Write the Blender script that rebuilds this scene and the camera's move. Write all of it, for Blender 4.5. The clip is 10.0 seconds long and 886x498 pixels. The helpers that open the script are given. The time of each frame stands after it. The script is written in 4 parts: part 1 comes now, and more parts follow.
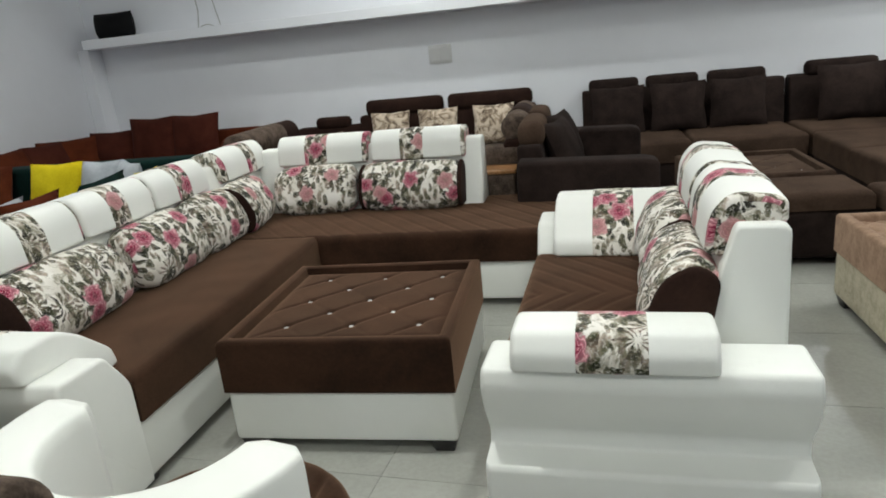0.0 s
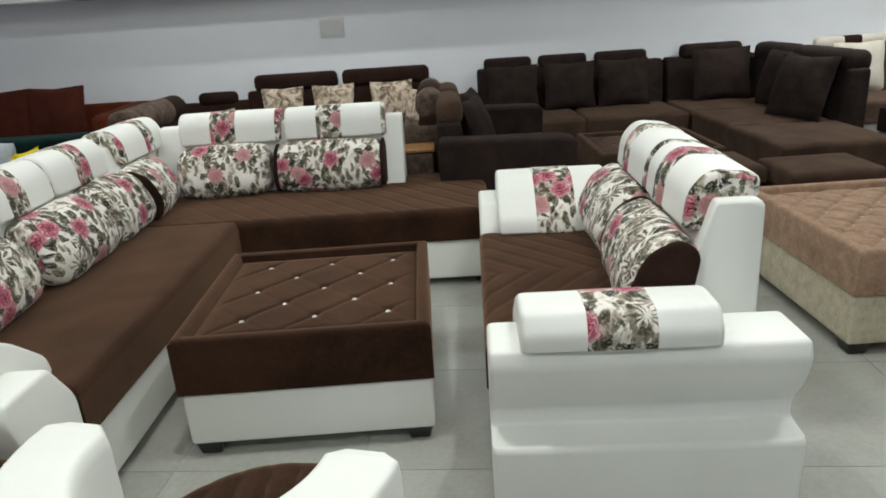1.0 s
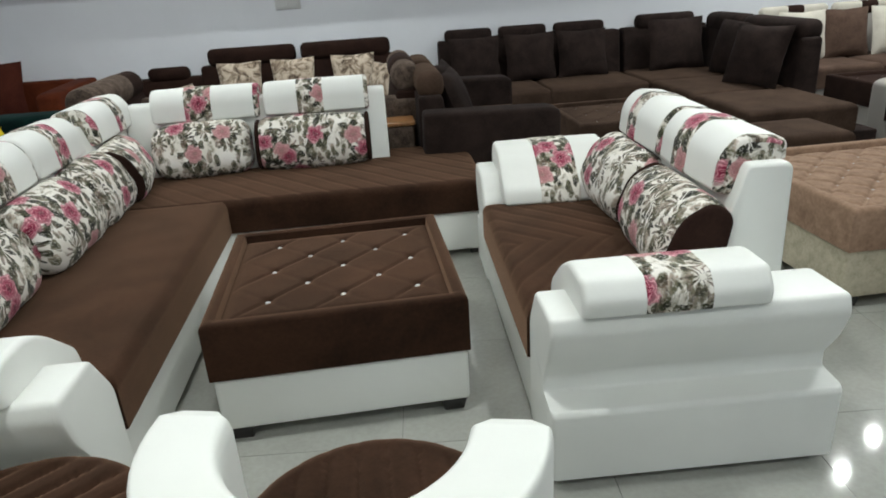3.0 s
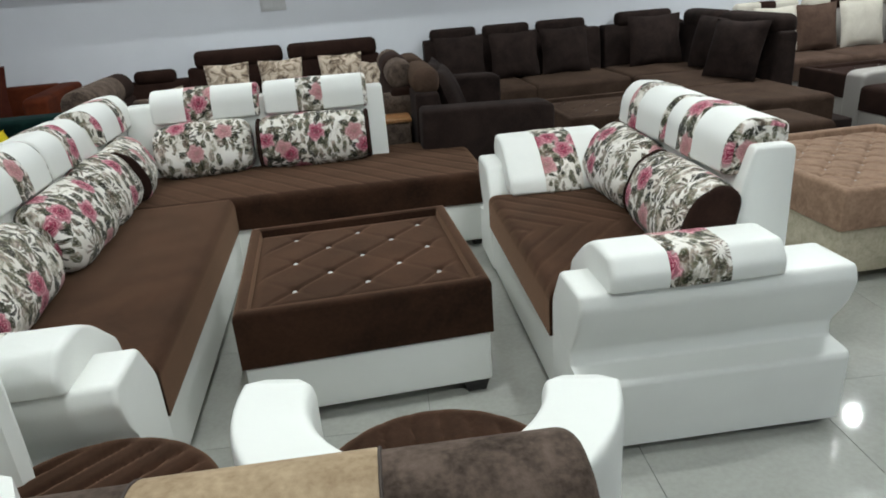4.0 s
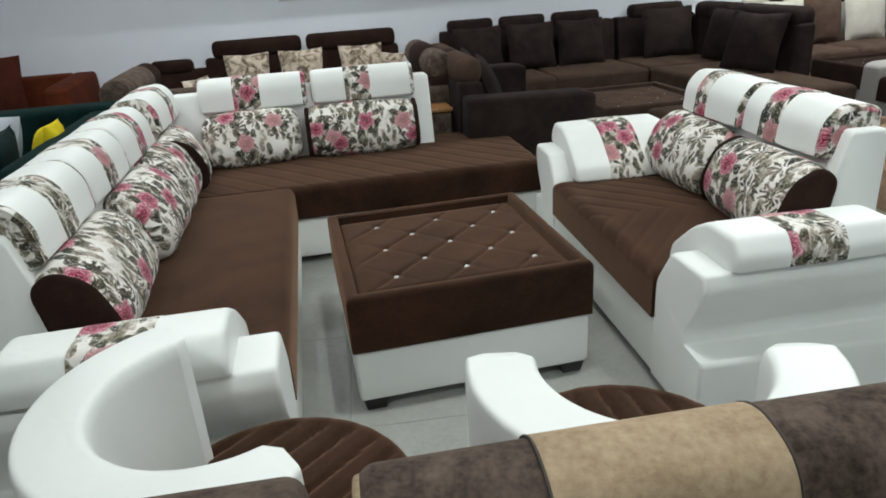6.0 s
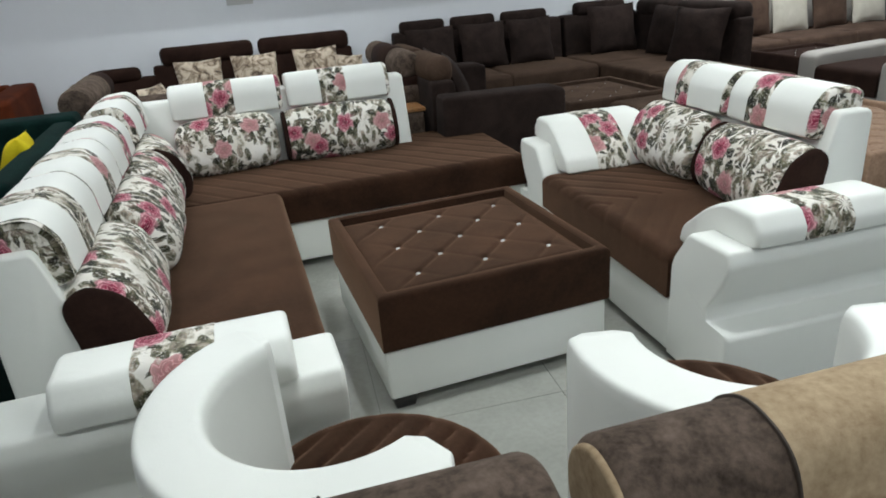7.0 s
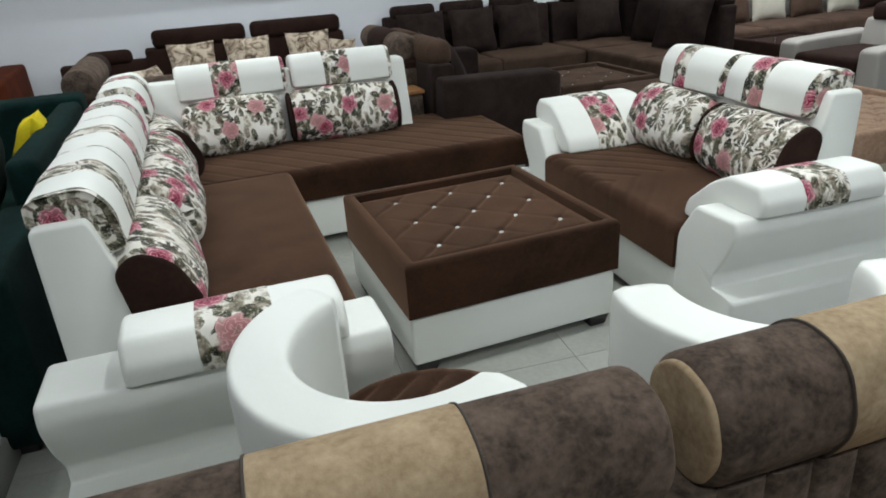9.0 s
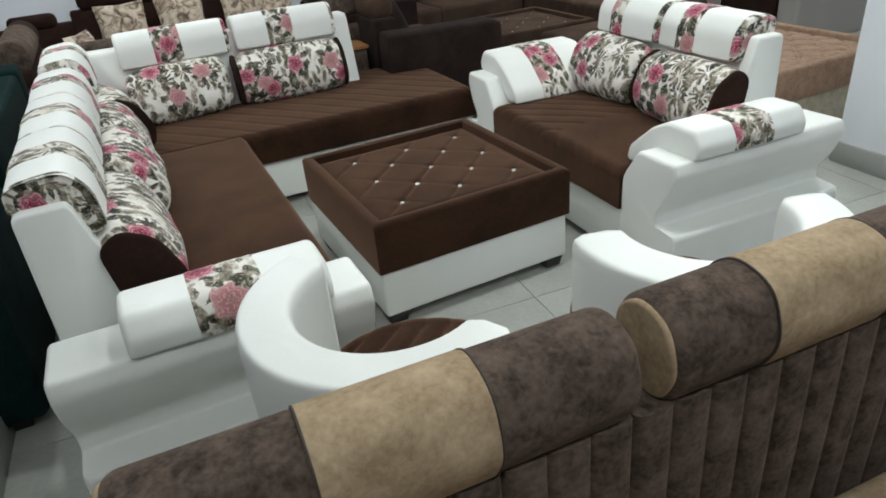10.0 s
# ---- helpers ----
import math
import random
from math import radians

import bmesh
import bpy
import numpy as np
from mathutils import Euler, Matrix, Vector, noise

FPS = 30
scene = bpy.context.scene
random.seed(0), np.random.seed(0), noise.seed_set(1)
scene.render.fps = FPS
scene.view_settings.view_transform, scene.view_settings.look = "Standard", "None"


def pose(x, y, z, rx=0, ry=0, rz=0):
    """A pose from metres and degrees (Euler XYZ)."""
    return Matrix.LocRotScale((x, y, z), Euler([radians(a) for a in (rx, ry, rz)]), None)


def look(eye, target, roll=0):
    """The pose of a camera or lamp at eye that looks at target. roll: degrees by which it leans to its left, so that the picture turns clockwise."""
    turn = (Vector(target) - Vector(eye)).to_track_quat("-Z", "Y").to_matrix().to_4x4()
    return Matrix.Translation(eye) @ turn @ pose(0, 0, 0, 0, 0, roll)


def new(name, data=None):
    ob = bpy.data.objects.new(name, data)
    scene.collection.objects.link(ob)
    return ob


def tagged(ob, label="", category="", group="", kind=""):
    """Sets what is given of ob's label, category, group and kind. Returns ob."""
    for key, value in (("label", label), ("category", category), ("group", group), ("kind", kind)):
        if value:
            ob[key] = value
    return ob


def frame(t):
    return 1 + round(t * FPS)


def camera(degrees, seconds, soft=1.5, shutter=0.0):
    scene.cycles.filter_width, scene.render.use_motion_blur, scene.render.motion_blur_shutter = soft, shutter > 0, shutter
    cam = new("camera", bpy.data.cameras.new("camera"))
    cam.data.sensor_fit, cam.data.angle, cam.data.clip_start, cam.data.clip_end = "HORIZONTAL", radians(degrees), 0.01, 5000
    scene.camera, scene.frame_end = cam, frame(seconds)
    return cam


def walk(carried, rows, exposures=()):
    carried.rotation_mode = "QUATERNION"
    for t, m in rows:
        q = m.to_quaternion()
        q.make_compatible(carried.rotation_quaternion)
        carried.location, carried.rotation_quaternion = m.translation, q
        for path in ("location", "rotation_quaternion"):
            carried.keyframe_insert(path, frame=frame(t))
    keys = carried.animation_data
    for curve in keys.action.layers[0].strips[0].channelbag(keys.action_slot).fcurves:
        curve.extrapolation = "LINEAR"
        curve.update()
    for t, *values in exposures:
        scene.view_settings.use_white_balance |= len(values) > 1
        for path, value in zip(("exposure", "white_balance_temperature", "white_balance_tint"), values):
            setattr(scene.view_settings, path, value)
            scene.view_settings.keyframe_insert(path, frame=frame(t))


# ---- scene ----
cam = camera(66.8, 10.0, 1.8)
PATH = [
    (0, (0.789, -2.297, 1.298), (0.412, -0.418, 0.724), -5.7),
    (0.5, (0.614, -2.269, 1.303), (0.477, -0.364, 0.706), -4.2),
    (1, (0.431, -2.26, 1.321), (0.457, -0.375, 0.653), -3.8),
    (1.5, (0.341, -2.23, 1.325), (0.433, -0.351, 0.646), -0.9),
    (2, (0.23, -2.23, 1.314), (0.561, -0.418, 0.535), -4.1),
    (2.5, (0.196, -2.228, 1.33), (0.523, -0.397, 0.595), -4.4),
    (3, (0.12, -2.229, 1.329), (0.337, -0.387, 0.58), -3.8),
    (3.2, (0.065, -2.249, 1.331), (0.286, -0.413, 0.569), -5.8),
    (4.3, (-0.08, -2.293, 1.319), (0.267, -0.469, 0.574), -3.5),
    (4.5, (-0.111, -2.284, 1.326), (0.29, -0.476, 0.57), -3.7),
    (5, (-0.283, -2.309, 1.323), (0.186, -0.513, 0.578), -4.6),
    (5.5, (-0.401, -2.298, 1.326), (-0.023, -0.468, 0.615), -3.0),
    (5.7, (-0.417, -2.279, 1.333), (-0.09, -0.447, 0.599), -3.7),
    (6.8, (-0.715, -2.183, 1.323), (-0.139, -0.457, 0.491), -4.7),
    (7, (-0.758, -2.184, 1.33), (-0.192, -0.43, 0.555), -4.6),
    (7.5, (-0.804, -2.173, 1.334), (-0.296, -0.38, 0.606), -5.5),
    (8, (-0.879, -2.187, 1.337), (-0.296, -0.435, 0.569), -5.4),
    (8.5, (-0.933, -2.205, 1.33), (-0.29, -0.475, 0.56), -4.6),
    (9, (-0.946, -2.24, 1.333), (-0.315, -0.525, 0.521), -3.9),
    (9.5, (-0.958, -2.279, 1.374), (-0.355, -0.566, 0.536), -4.1),
    (10, (-1.047, -2.312, 1.423), (-0.306, -0.726, 0.457), -5.5),
]
walk(cam, [(t, look(eye, target, roll)) for t, eye, target, roll in PATH],
     [(0, 0.0, 6500, 9), (3.0, -0.04, 6300, 8.5), (4.5, -0.02, 6150, 8.5), (10, 0.0, 6150, 9)])


# ---- world and light ----
world = bpy.data.worlds.new("world")
scene.world = world
world.use_nodes = True
_wn = world.node_tree
_sky = _wn.nodes.new("ShaderNodeTexSky")
_sky.sky_type, _sky.sun_disc = "NISHITA", False
_sky.sun_elevation, _sky.sun_rotation = radians(48), radians(200)
_wn.links.new(_sky.outputs[0], _wn.nodes["Background"].inputs["Color"])
_wn.nodes["Background"].inputs["Strength"].default_value = 0.10

# The room stands slightly askew to the seating group.
ROOM = pose(0, 0, 0, 0, 0, -1.5)
WALL_V, WALL_U, RIGHT_U, FRONT_V, CEIL = 4.17, -4.16, 9.0, -6.4, 3.0


def lamp(name, at, target, size, size_y, watts, colour, shape="RECTANGLE"):
    d = bpy.data.lights.new(name, "AREA")
    d.shape, d.size, d.energy, d.color = shape, size, watts, colour
    if size_y:
        d.size_y = size_y
    ob = new(name, d)
    ob.matrix_world = look(at, target)
    return ob


FRONT_FILL_W, SPOT_W = 30.0, 21.2
# Added fill lamp for front faces, set in the opening of an unseen shop front.
lamp("shopfront_fill", ROOM @ Vector((5.2, FRONT_V + 0.12, 1.45)), ROOM @ Vector((5.2, 0, 1.45)), 6.4, 2.3, FRONT_FILL_W, (0.93, 0.98, 1.0))
# The first three follow floor glints; the other nine are unseen, added as fill.
DOWNLIGHTS_AND_FILL = [(4.67, 2.43), (4.055, 2.05), (3.8, 1.3)] + [tuple((ROOM @ Vector((u, v, 0)))[:2]) for u, v in (
    (-2.4, 0.6), (0.1, -0.7), (1.4, -0.4), (-1.4, 2.0), (-0.2, 3.0), (3.4, 3.2), (6.2, 3.0), (-1.2, -2.8), (1.2, -2.8))]
for x, y in DOWNLIGHTS_AND_FILL:
    lamp("downlight_or_fill_glow", (x, y, CEIL - 0.035), (x, y, 0), 0.075, 0, SPOT_W, (0.97, 1.0, 0.955), "DISK")


# ---- materials ----
def mat(name, rough=0.6, sheen=0.0, spec=0.5, metal=0.0, coat=0.0):
    m = bpy.data.materials.new(name)
    m.use_nodes = True
    p = m.node_tree.nodes["Principled BSDF"]
    p.inputs["Roughness"].default_value = rough
    p.inputs["Sheen Weight"].default_value = sheen
    p.inputs["Specular IOR Level"].default_value = spec
    p.inputs["Metallic"].default_value = metal
    p.inputs["Coat Weight"].default_value = coat
    return m, m.node_tree, p


def node(nt, kind, **ins):
    n = nt.nodes.new("ShaderNode" + kind)
    for k, v in ins.items():
        n.inputs[k.replace("_", " ")].default_value = v
    return n


def coords(nt, per_object=True):
    """Object coordinates in metres, shifted by a random amount for each object."""
    tc = node(nt, "TexCoord")
    if not per_object:
        return tc.outputs["Object"]
    oi = node(nt, "ObjectInfo")
    sc = nt.nodes.new("ShaderNodeVectorMath")
    sc.operation = "SCALE"
    cx = node(nt, "CombineXYZ")
    for i in range(3):
        nt.links.new(oi.outputs["Random"], cx.inputs[i])
    nt.links.new(cx.outputs[0], sc.inputs[0])
    sc.inputs["Scale"].default_value = 37.0
    add = nt.nodes.new("ShaderNodeVectorMath")
    nt.links.new(tc.outputs["Object"], add.inputs[0])
    nt.links.new(sc.outputs[0], add.inputs[1])
    return add.outputs[0]


def ramp(nt, fac, stops):
    r = nt.nodes.new("ShaderNodeValToRGB")
    while len(r.color_ramp.elements) < len(stops):
        r.color_ramp.elements.new(0.5)
    for e, (pos, c) in zip(r.color_ramp.elements, stops):
        e.position, e.color = pos, (*c, 1) if len(c) == 3 else c
    nt.links.new(fac, r.inputs[0])
    return r.outputs[0]


def noise_tex(nt, vec, scale, detail=4, rough=0.55, dist=0.0):
    n = node(nt, "TexNoise", Scale=scale, Detail=detail, Roughness=rough, Distortion=dist)
    nt.links.new(vec, n.inputs["Vector"])
    return n.outputs["Fac"]


def mix(nt, fac, a, b, kind="MIX"):
    m = nt.nodes.new("ShaderNodeMix")
    m.data_type, m.blend_type = "RGBA", kind
    for sock, v in ((m.inputs[0], fac), (m.inputs[6], a), (m.inputs[7], b)):
        if isinstance(v, (int, float)):
            sock.default_value = v
        elif isinstance(v, tuple):
            sock.default_value = (*v, 1)
        else:
            nt.links.new(v, sock)
    return m.outputs[2]


def math_(nt, op, a, b=0.0):
    m = nt.nodes.new("ShaderNodeMath")
    m.operation = op
    for i, v in enumerate((a, b)):
        if isinstance(v, (int, float)):
            m.inputs[i].default_value = v
        else:
            nt.links.new(v, m.inputs[i])
    return m.outputs[0]


def bump(nt, p, height, strength, dist=0.002):
    b = node(nt, "Bump", Strength=strength, Distance=dist)
    nt.links.new(height, b.inputs["Height"])
    nt.links.new(b.outputs[0], p.inputs["Normal"])


def cloth(name, dark, light, rough=0.92, sheen=0.015, scale=6.0, grain=350.0, contrast=(0.35, 0.68), fine=0.35, spec=0.08, nap=None):
    """Woven or brushed fabric: broad nap variation over a fine grain."""
    m, nt, p = mat(name, rough, sheen, spec)
    if nap:
        p.inputs["Sheen Tint"].default_value = (*nap, 1)
        p.inputs["Sheen Roughness"].default_value = 0.45
    v = coords(nt)
    broad = noise_tex(nt, v, scale, 5, 0.6, 0.4)
    small = noise_tex(nt, v, grain * 0.25, 3)
    c = ramp(nt, broad, [(contrast[0], dark), (contrast[1], light)])
    c = mix(nt, fine, c, ramp(nt, small, [(0.3, dark), (0.75, light)]))
    nt.links.new(c, p.inputs["Base Color"])
    bump(nt, p, noise_tex(nt, v, grain, 2), 0.35, 0.001)
    return m


def leatherette(name, base, rough=0.42):
    m, nt, p = mat(name, rough, 0.0, 0.45)
    v = coords(nt)
    c = ramp(nt, noise_tex(nt, v, 3.0, 4), [(0.3, tuple(x * 0.94 for x in base)), (0.7, base)])
    nt.links.new(c, p.inputs["Base Color"])
    vo = node(nt, "TexVoronoi", Scale=420.0)
    nt.links.new(v, vo.inputs["Vector"])
    wr = noise_tex(nt, v, 9.0, 3, 0.5, 0.6)
    h = math_(nt, "ADD", math_(nt, "MULTIPLY", vo.outputs["Distance"], 0.25), math_(nt, "MULTIPLY", wr, 4.0))
    bump(nt, p, h, 0.22, 0.002)
    return m


def floral(name, scale=7.0, roses=0.52, wash_at=0.515):
    """Cream cloth printed with pink roses, grey daisies and fans of olive and sepia leaves, laid out along the cloth."""
    m, nt, p = mat(name, 0.8, 0.08, 0.25)
    tc, oi = node(nt, "TexCoord"), node(nt, "ObjectInfo")
    off = nt.nodes.new("ShaderNodeVectorMath")
    off.operation = "MULTIPLY_ADD"
    cx = node(nt, "CombineXYZ")
    for i in range(3):
        nt.links.new(oi.outputs["Random"], cx.inputs[i])
    nt.links.new(cx.outputs[0], off.inputs[0])
    off.inputs[1].default_value = (31.7, 57.3, 0)
    nt.links.new(tc.outputs["UV"], off.inputs[2])
    v = off.outputs[0]
    warp = node(nt, "TexNoise", Scale=26.0, Detail=3.0)
    nt.links.new(v, warp.inputs["Vector"])
    wv = nt.nodes.new("ShaderNodeVectorMath")
    wv.operation = "MULTIPLY_ADD"
    nt.links.new(warp.outputs["Color"], wv.inputs[0])
    wv.inputs[1].default_value = (0.035, 0.035, 0)
    nt.links.new(v, wv.inputs[2])
    wv = wv.outputs[0]

    def cells(vec, sc, rnd):
        c = node(nt, "TexVoronoi")
        c.voronoi_dimensions = "2D"
        c.inputs["Scale"].default_value, c.inputs["Randomness"].default_value = sc, rnd
        nt.links.new(vec, c.inputs["Vector"])
        sp = node(nt, "SeparateColor")
        nt.links.new(c.outputs["Color"], sp.inputs[0])
        return c, sp

    def flower_cells(vec, sc, rnd):
        c, sp = cells(vec, sc, rnd)
        d = nt.nodes.new("ShaderNodeVectorMath")
        d.operation = "SUBTRACT"
        nt.links.new(vec, d.inputs[0])
        nt.links.new(c.outputs["Position"], d.inputs[1])
        xyz = node(nt, "SeparateXYZ")
        nt.links.new(d.outputs[0], xyz.inputs[0])
        return c.outputs["Distance"], math_(nt, "ARCTAN2", xyz.outputs[1], xyz.outputs[0]), sp

    def fan(r, ang, sp, count, r0, r1):
        """Lens-shaped leaves that point away from the heart of a cell."""
        turns = math_(nt, "ADD", math_(nt, "MULTIPLY", ang, count / 6.2832), math_(nt, "MULTIPLY", sp.outputs[1], 7.0))
        across = math_(nt, "ABSOLUTE", math_(nt, "SUBTRACT", math_(nt, "FRACT", turns), 0.5))
        along = math_(nt, "MULTIPLY", math_(nt, "SUBTRACT", r, (r0 + r1) / 2), 2 / (r1 - r0))
        width = math_(nt, "SUBTRACT", 0.34, math_(nt, "MULTIPLY", math_(nt, "MULTIPLY", along, along), 0.34))
        return ramp(nt, math_(nt, "SUBTRACT", width, across), [(0.0, (0, 0, 0)), (0.06, (1, 1, 1))]), across

    fine = noise_tex(nt, v, 130, 2)
    tone = noise_tex(nt, v, 17, 3)
    base = ramp(nt, noise_tex(nt, v, 9, 4), [(0.35, (0.70, 0.66, 0.59)), (0.6, (0.85, 0.82, 0.77))])
    wash = ramp(nt, noise_tex(nt, v, 15, 5, 0.65, 1.2), [(wash_at, (0, 0, 0)), (wash_at + 0.10, (0.85, 0.85, 0.85))])
    out = mix(nt, wash, base, ramp(nt, noise_tex(nt, v, 85, 3, 0.7), [(0.38, (0.15, 0.14, 0.09)), (0.5, (0.34, 0.31, 0.23)), (0.62, (0.62, 0.56, 0.48))]))

    def lay(out, mask, stops, vein):
        c = mix(nt, 1.0, ramp(nt, tone, stops), ramp(nt, vein, [(0.0, (0.35,) * 3), (0.3, (1.15,) * 3)]), "MULTIPLY")
        return mix(nt, math_(nt, "MULTIPLY", mask, ramp(nt, fine, [(0.36, (0.5,) * 3), (0.50, (1, 1, 1))])), out, c)

    # Loose leaves between the flowers, lying two ways.
    for spin, many, less in ((0.7, 3.6, 0.60), (-0.85, 4.3, 0.63), (2.0, 6.0, 0.70)):
        mp = node(nt, "Mapping", Scale=(1, 0.42, 1), Rotation=(0, 0, spin), Location=(spin, 0.3 * many, 0))
        nt.links.new(wv, mp.inputs[0])
        c, sp = cells(mp.outputs[0], scale * many, 1.0)
        f = math_(nt, "MULTIPLY", ramp(nt, c.outputs["Distance"], [(0.34, (1, 1, 1)), (0.42, (0, 0, 0))]), math_(nt, "GREATER_THAN", sp.outputs[0], less))
        out = lay(out, f, [(0.36, (0.024, 0.024, 0.016)), (0.48, (0.13, 0.125, 0.075)), (0.62, (0.40, 0.33, 0.27))], c.outputs["Distance"])
    # Grey daisies and their leaf fans, on cells of their own.
    mp = node(nt, "Mapping", Location=(0.37, 0.21, 0), Rotation=(0, 0, 1.1))
    nt.links.new(wv, mp.inputs[0])
    r, ang, sp = flower_cells(mp.outputs[0], scale * 1.25, 0.9)
    f, vein = fan(r, ang, sp, 11, 0.06, 0.56)
    out = lay(out, math_(nt, "MULTIPLY", f, math_(nt, "GREATER_THAN", sp.outputs[2], 0.52)), [(0.40, (0.035, 0.030, 0.022)), (0.5, (0.16, 0.14, 0.09)), (0.62, (0.42, 0.33, 0.28))], vein)
    # Roses: wavering rings of petals, with dark leaves behind them.
    r, ang, sp = flower_cells(wv, scale, 0.85)
    here = math_(nt, "GREATER_THAN", sp.outputs[2], roses)
    f, vein = fan(r, ang, sp, 7, 0.24, 0.74)
    out = lay(out, math_(nt, "MULTIPLY", f, here), [(0.38, (0.016, 0.016, 0.010)), (0.5, (0.060, 0.064, 0.028)), (0.62, (0.19, 0.14, 0.10))], vein)
    wob = math_(nt, "MULTIPLY", math_(nt, "SINE", math_(nt, "ADD", math_(nt, "MULTIPLY", ang, 5.0), math_(nt, "MULTIPLY", r, 22.0))), 0.035)
    ring = math_(nt, "ADD", math_(nt, "ADD", r, wob), math_(nt, "MULTIPLY", noise_tex(nt, v, 45, 3), 0.22))
    pink = ramp(nt, math_(nt, "SINE", math_(nt, "MULTIPLY", ring, 66.0)), [(0.0, (0.10, 0.004, 0.02)), (0.45, (0.40, 0.025, 0.09)), (0.8, (0.68, 0.20, 0.28)), (1.0, (0.82, 0.60, 0.58))])
    core = ramp(nt, r, [(0.04, (0.07, 0.004, 0.014)), (0.14, (0.40, 0.04, 0.10)), (0.36, (0.74, 0.42, 0.45))])
    inside = ramp(nt, ring, [(0.43, (1, 1, 1)), (0.475, (0, 0, 0))])
    rose = mix(nt, 0.5, pink, core)
    rose = mix(nt, math_(nt, "MULTIPLY", math_(nt, "GREATER_THAN", sp.outputs[0], 0.68), 0.45), rose, (0.55, 0.36, 0.32))
    out = mix(nt, math_(nt, "MULTIPLY", inside, here), out, rose)
    nt.links.new(out, p.inputs["Base Color"])
    bump(nt, p, noise_tex(nt, v, 420, 2), 0.2, 0.001)
    return m


WHITE = leatherette("white_leatherette", (0.86, 0.87, 0.83))
GREYW = leatherette("pale_grey_leatherette", (0.36, 0.335, 0.31))
FLORAL = floral("rose_print_cloth", 7.4, 0.50, 0.52)
BANDS = floral("dense_rose_print_cloth", 7.6, 0.46, 0.49)
BROWN = cloth("brown_suede", (0.0095, 0.0045, 0.0028), (0.057, 0.0266, 0.0156), scale=3.4, contrast=(0.30, 0.74), sheen=0.44, fine=0.28, nap=(0.80, 0.49, 0.32))
CHOCO = cloth("dark_brown_cloth", (0.018, 0.009, 0.007), (0.036, 0.019, 0.014))
CHAR = cloth("charcoal_brown_cloth", (0.0120, 0.0080, 0.0070), (0.036, 0.0240, 0.0208), scale=7)
CHARSEAT = cloth("umber_cloth", (0.032, 0.0196, 0.0140), (0.082, 0.0520, 0.0372), scale=5, sheen=0.07, nap=(0.7, 0.48, 0.32))
COCOA = cloth("cocoa_cloth", (0.055, 0.033, 0.024), (0.125, 0.080, 0.060), scale=6)
MOCHA = cloth("mottled_mocha_suede", (0.030, 0.0218, 0.0168), (0.165, 0.122, 0.098), scale=20, grain=420, contrast=(0.37, 0.68), fine=0.42, sheen=0.12, nap=(0.7, 0.55, 0.45))
TAN = cloth("mottled_tan_suede", (0.24, 0.165, 0.098), (0.52, 0.400, 0.265), scale=16, grain=420, contrast=(0.31, 0.71), fine=0.4)
CARAMEL = cloth("caramel_brown_suede", (0.185, 0.114, 0.076), (0.40, 0.265, 0.185), sheen=0.2, nap=(0.9, 0.72, 0.58), scale=16, grain=250, contrast=(0.3, 0.7))
CREAM = cloth("cream_crushed_cloth", (0.36, 0.32, 0.23), (0.58, 0.53, 0.41), scale=22, contrast=(0.3, 0.6))
RUST = cloth("rust_orange_velvet", (0.058, 0.0125, 0.0055), (0.125, 0.030, 0.0115))
MAROON = cloth("maroon_brown_velvet", (0.046, 0.0115, 0.0075), (0.085, 0.023, 0.0145))
GREEN = cloth("bottle_green_velvet", (0.002, 0.009, 0.0085), (0.007, 0.027, 0.023))
YELLOW = cloth("yellow_cushion_cloth", (0.55, 0.42, 0.01), (0.75, 0.62, 0.02))
SILVER = cloth("silver_grey_cushion_cloth", (0.32, 0.34, 0.37), (0.50, 0.53, 0.56))
IVORY = cloth("ivory_cushion_cloth", (0.50, 0.46, 0.39), (0.66, 0.62, 0.54))
SEAM, _nt, _p = mat("dark_piping", 0.7)
_p.inputs["Base Color"].default_value = (0.050, 0.036, 0.028, 1)


def cream_print():
    m, nt, p = mat("cream_leaf_print_cloth", 0.8, 0.15, 0.25)
    v = coords(nt)
    n = noise_tex(nt, v, 12, 5, 0.62, 1.3)
    c = ramp(nt, n, [(0.37, (0.10, 0.07, 0.05)), (0.46, (0.34, 0.26, 0.19)), (0.54, (0.60, 0.50, 0.39)), (0.7, (0.70, 0.61, 0.50))])
    nt.links.new(c, p.inputs["Base Color"])
    bump(nt, p, noise_tex(nt, v, 400, 2), 0.2, 0.001)
    return m


CREAMPRINT = cream_print()
BLACK, _nt, _p = mat("black_lacquered_wood", 0.4)
_v = coords(_nt)
_nt.links.new(ramp(_nt, noise_tex(_nt, _v, 30, 3), [(0.3, (0.008, 0.007, 0.007)), (0.7, (0.02, 0.018, 0.017))]), _p.inputs["Base Color"])
CRYSTAL, _nt, _p = mat("crystal_stud", 0.08, 0, 0.8, 0.35)
_p.inputs["Base Color"].default_value = (0.92, 0.92, 0.90, 1)
WOODTOP, _nt, _p = mat("amber_wood", 0.35)
_v = coords(_nt)
_nt.links.new(ramp(_nt, noise_tex(_nt, _v, 14, 4, 0.6, 2.0), [(0.3, (0.22, 0.10, 0.035)), (0.7, (0.42, 0.21, 0.08))]), _p.inputs["Base Color"])
PLASTIC, _nt, _p = mat("white_plastic", 0.35)
_p.inputs["Base Color"].default_value = (0.62, 0.62, 0.62, 1)
RUBBER, _nt, _p = mat("black_nylon", 0.75, 0, 0.15)
_p.inputs["Base Color"].default_value = (0.006, 0.006, 0.007, 1)


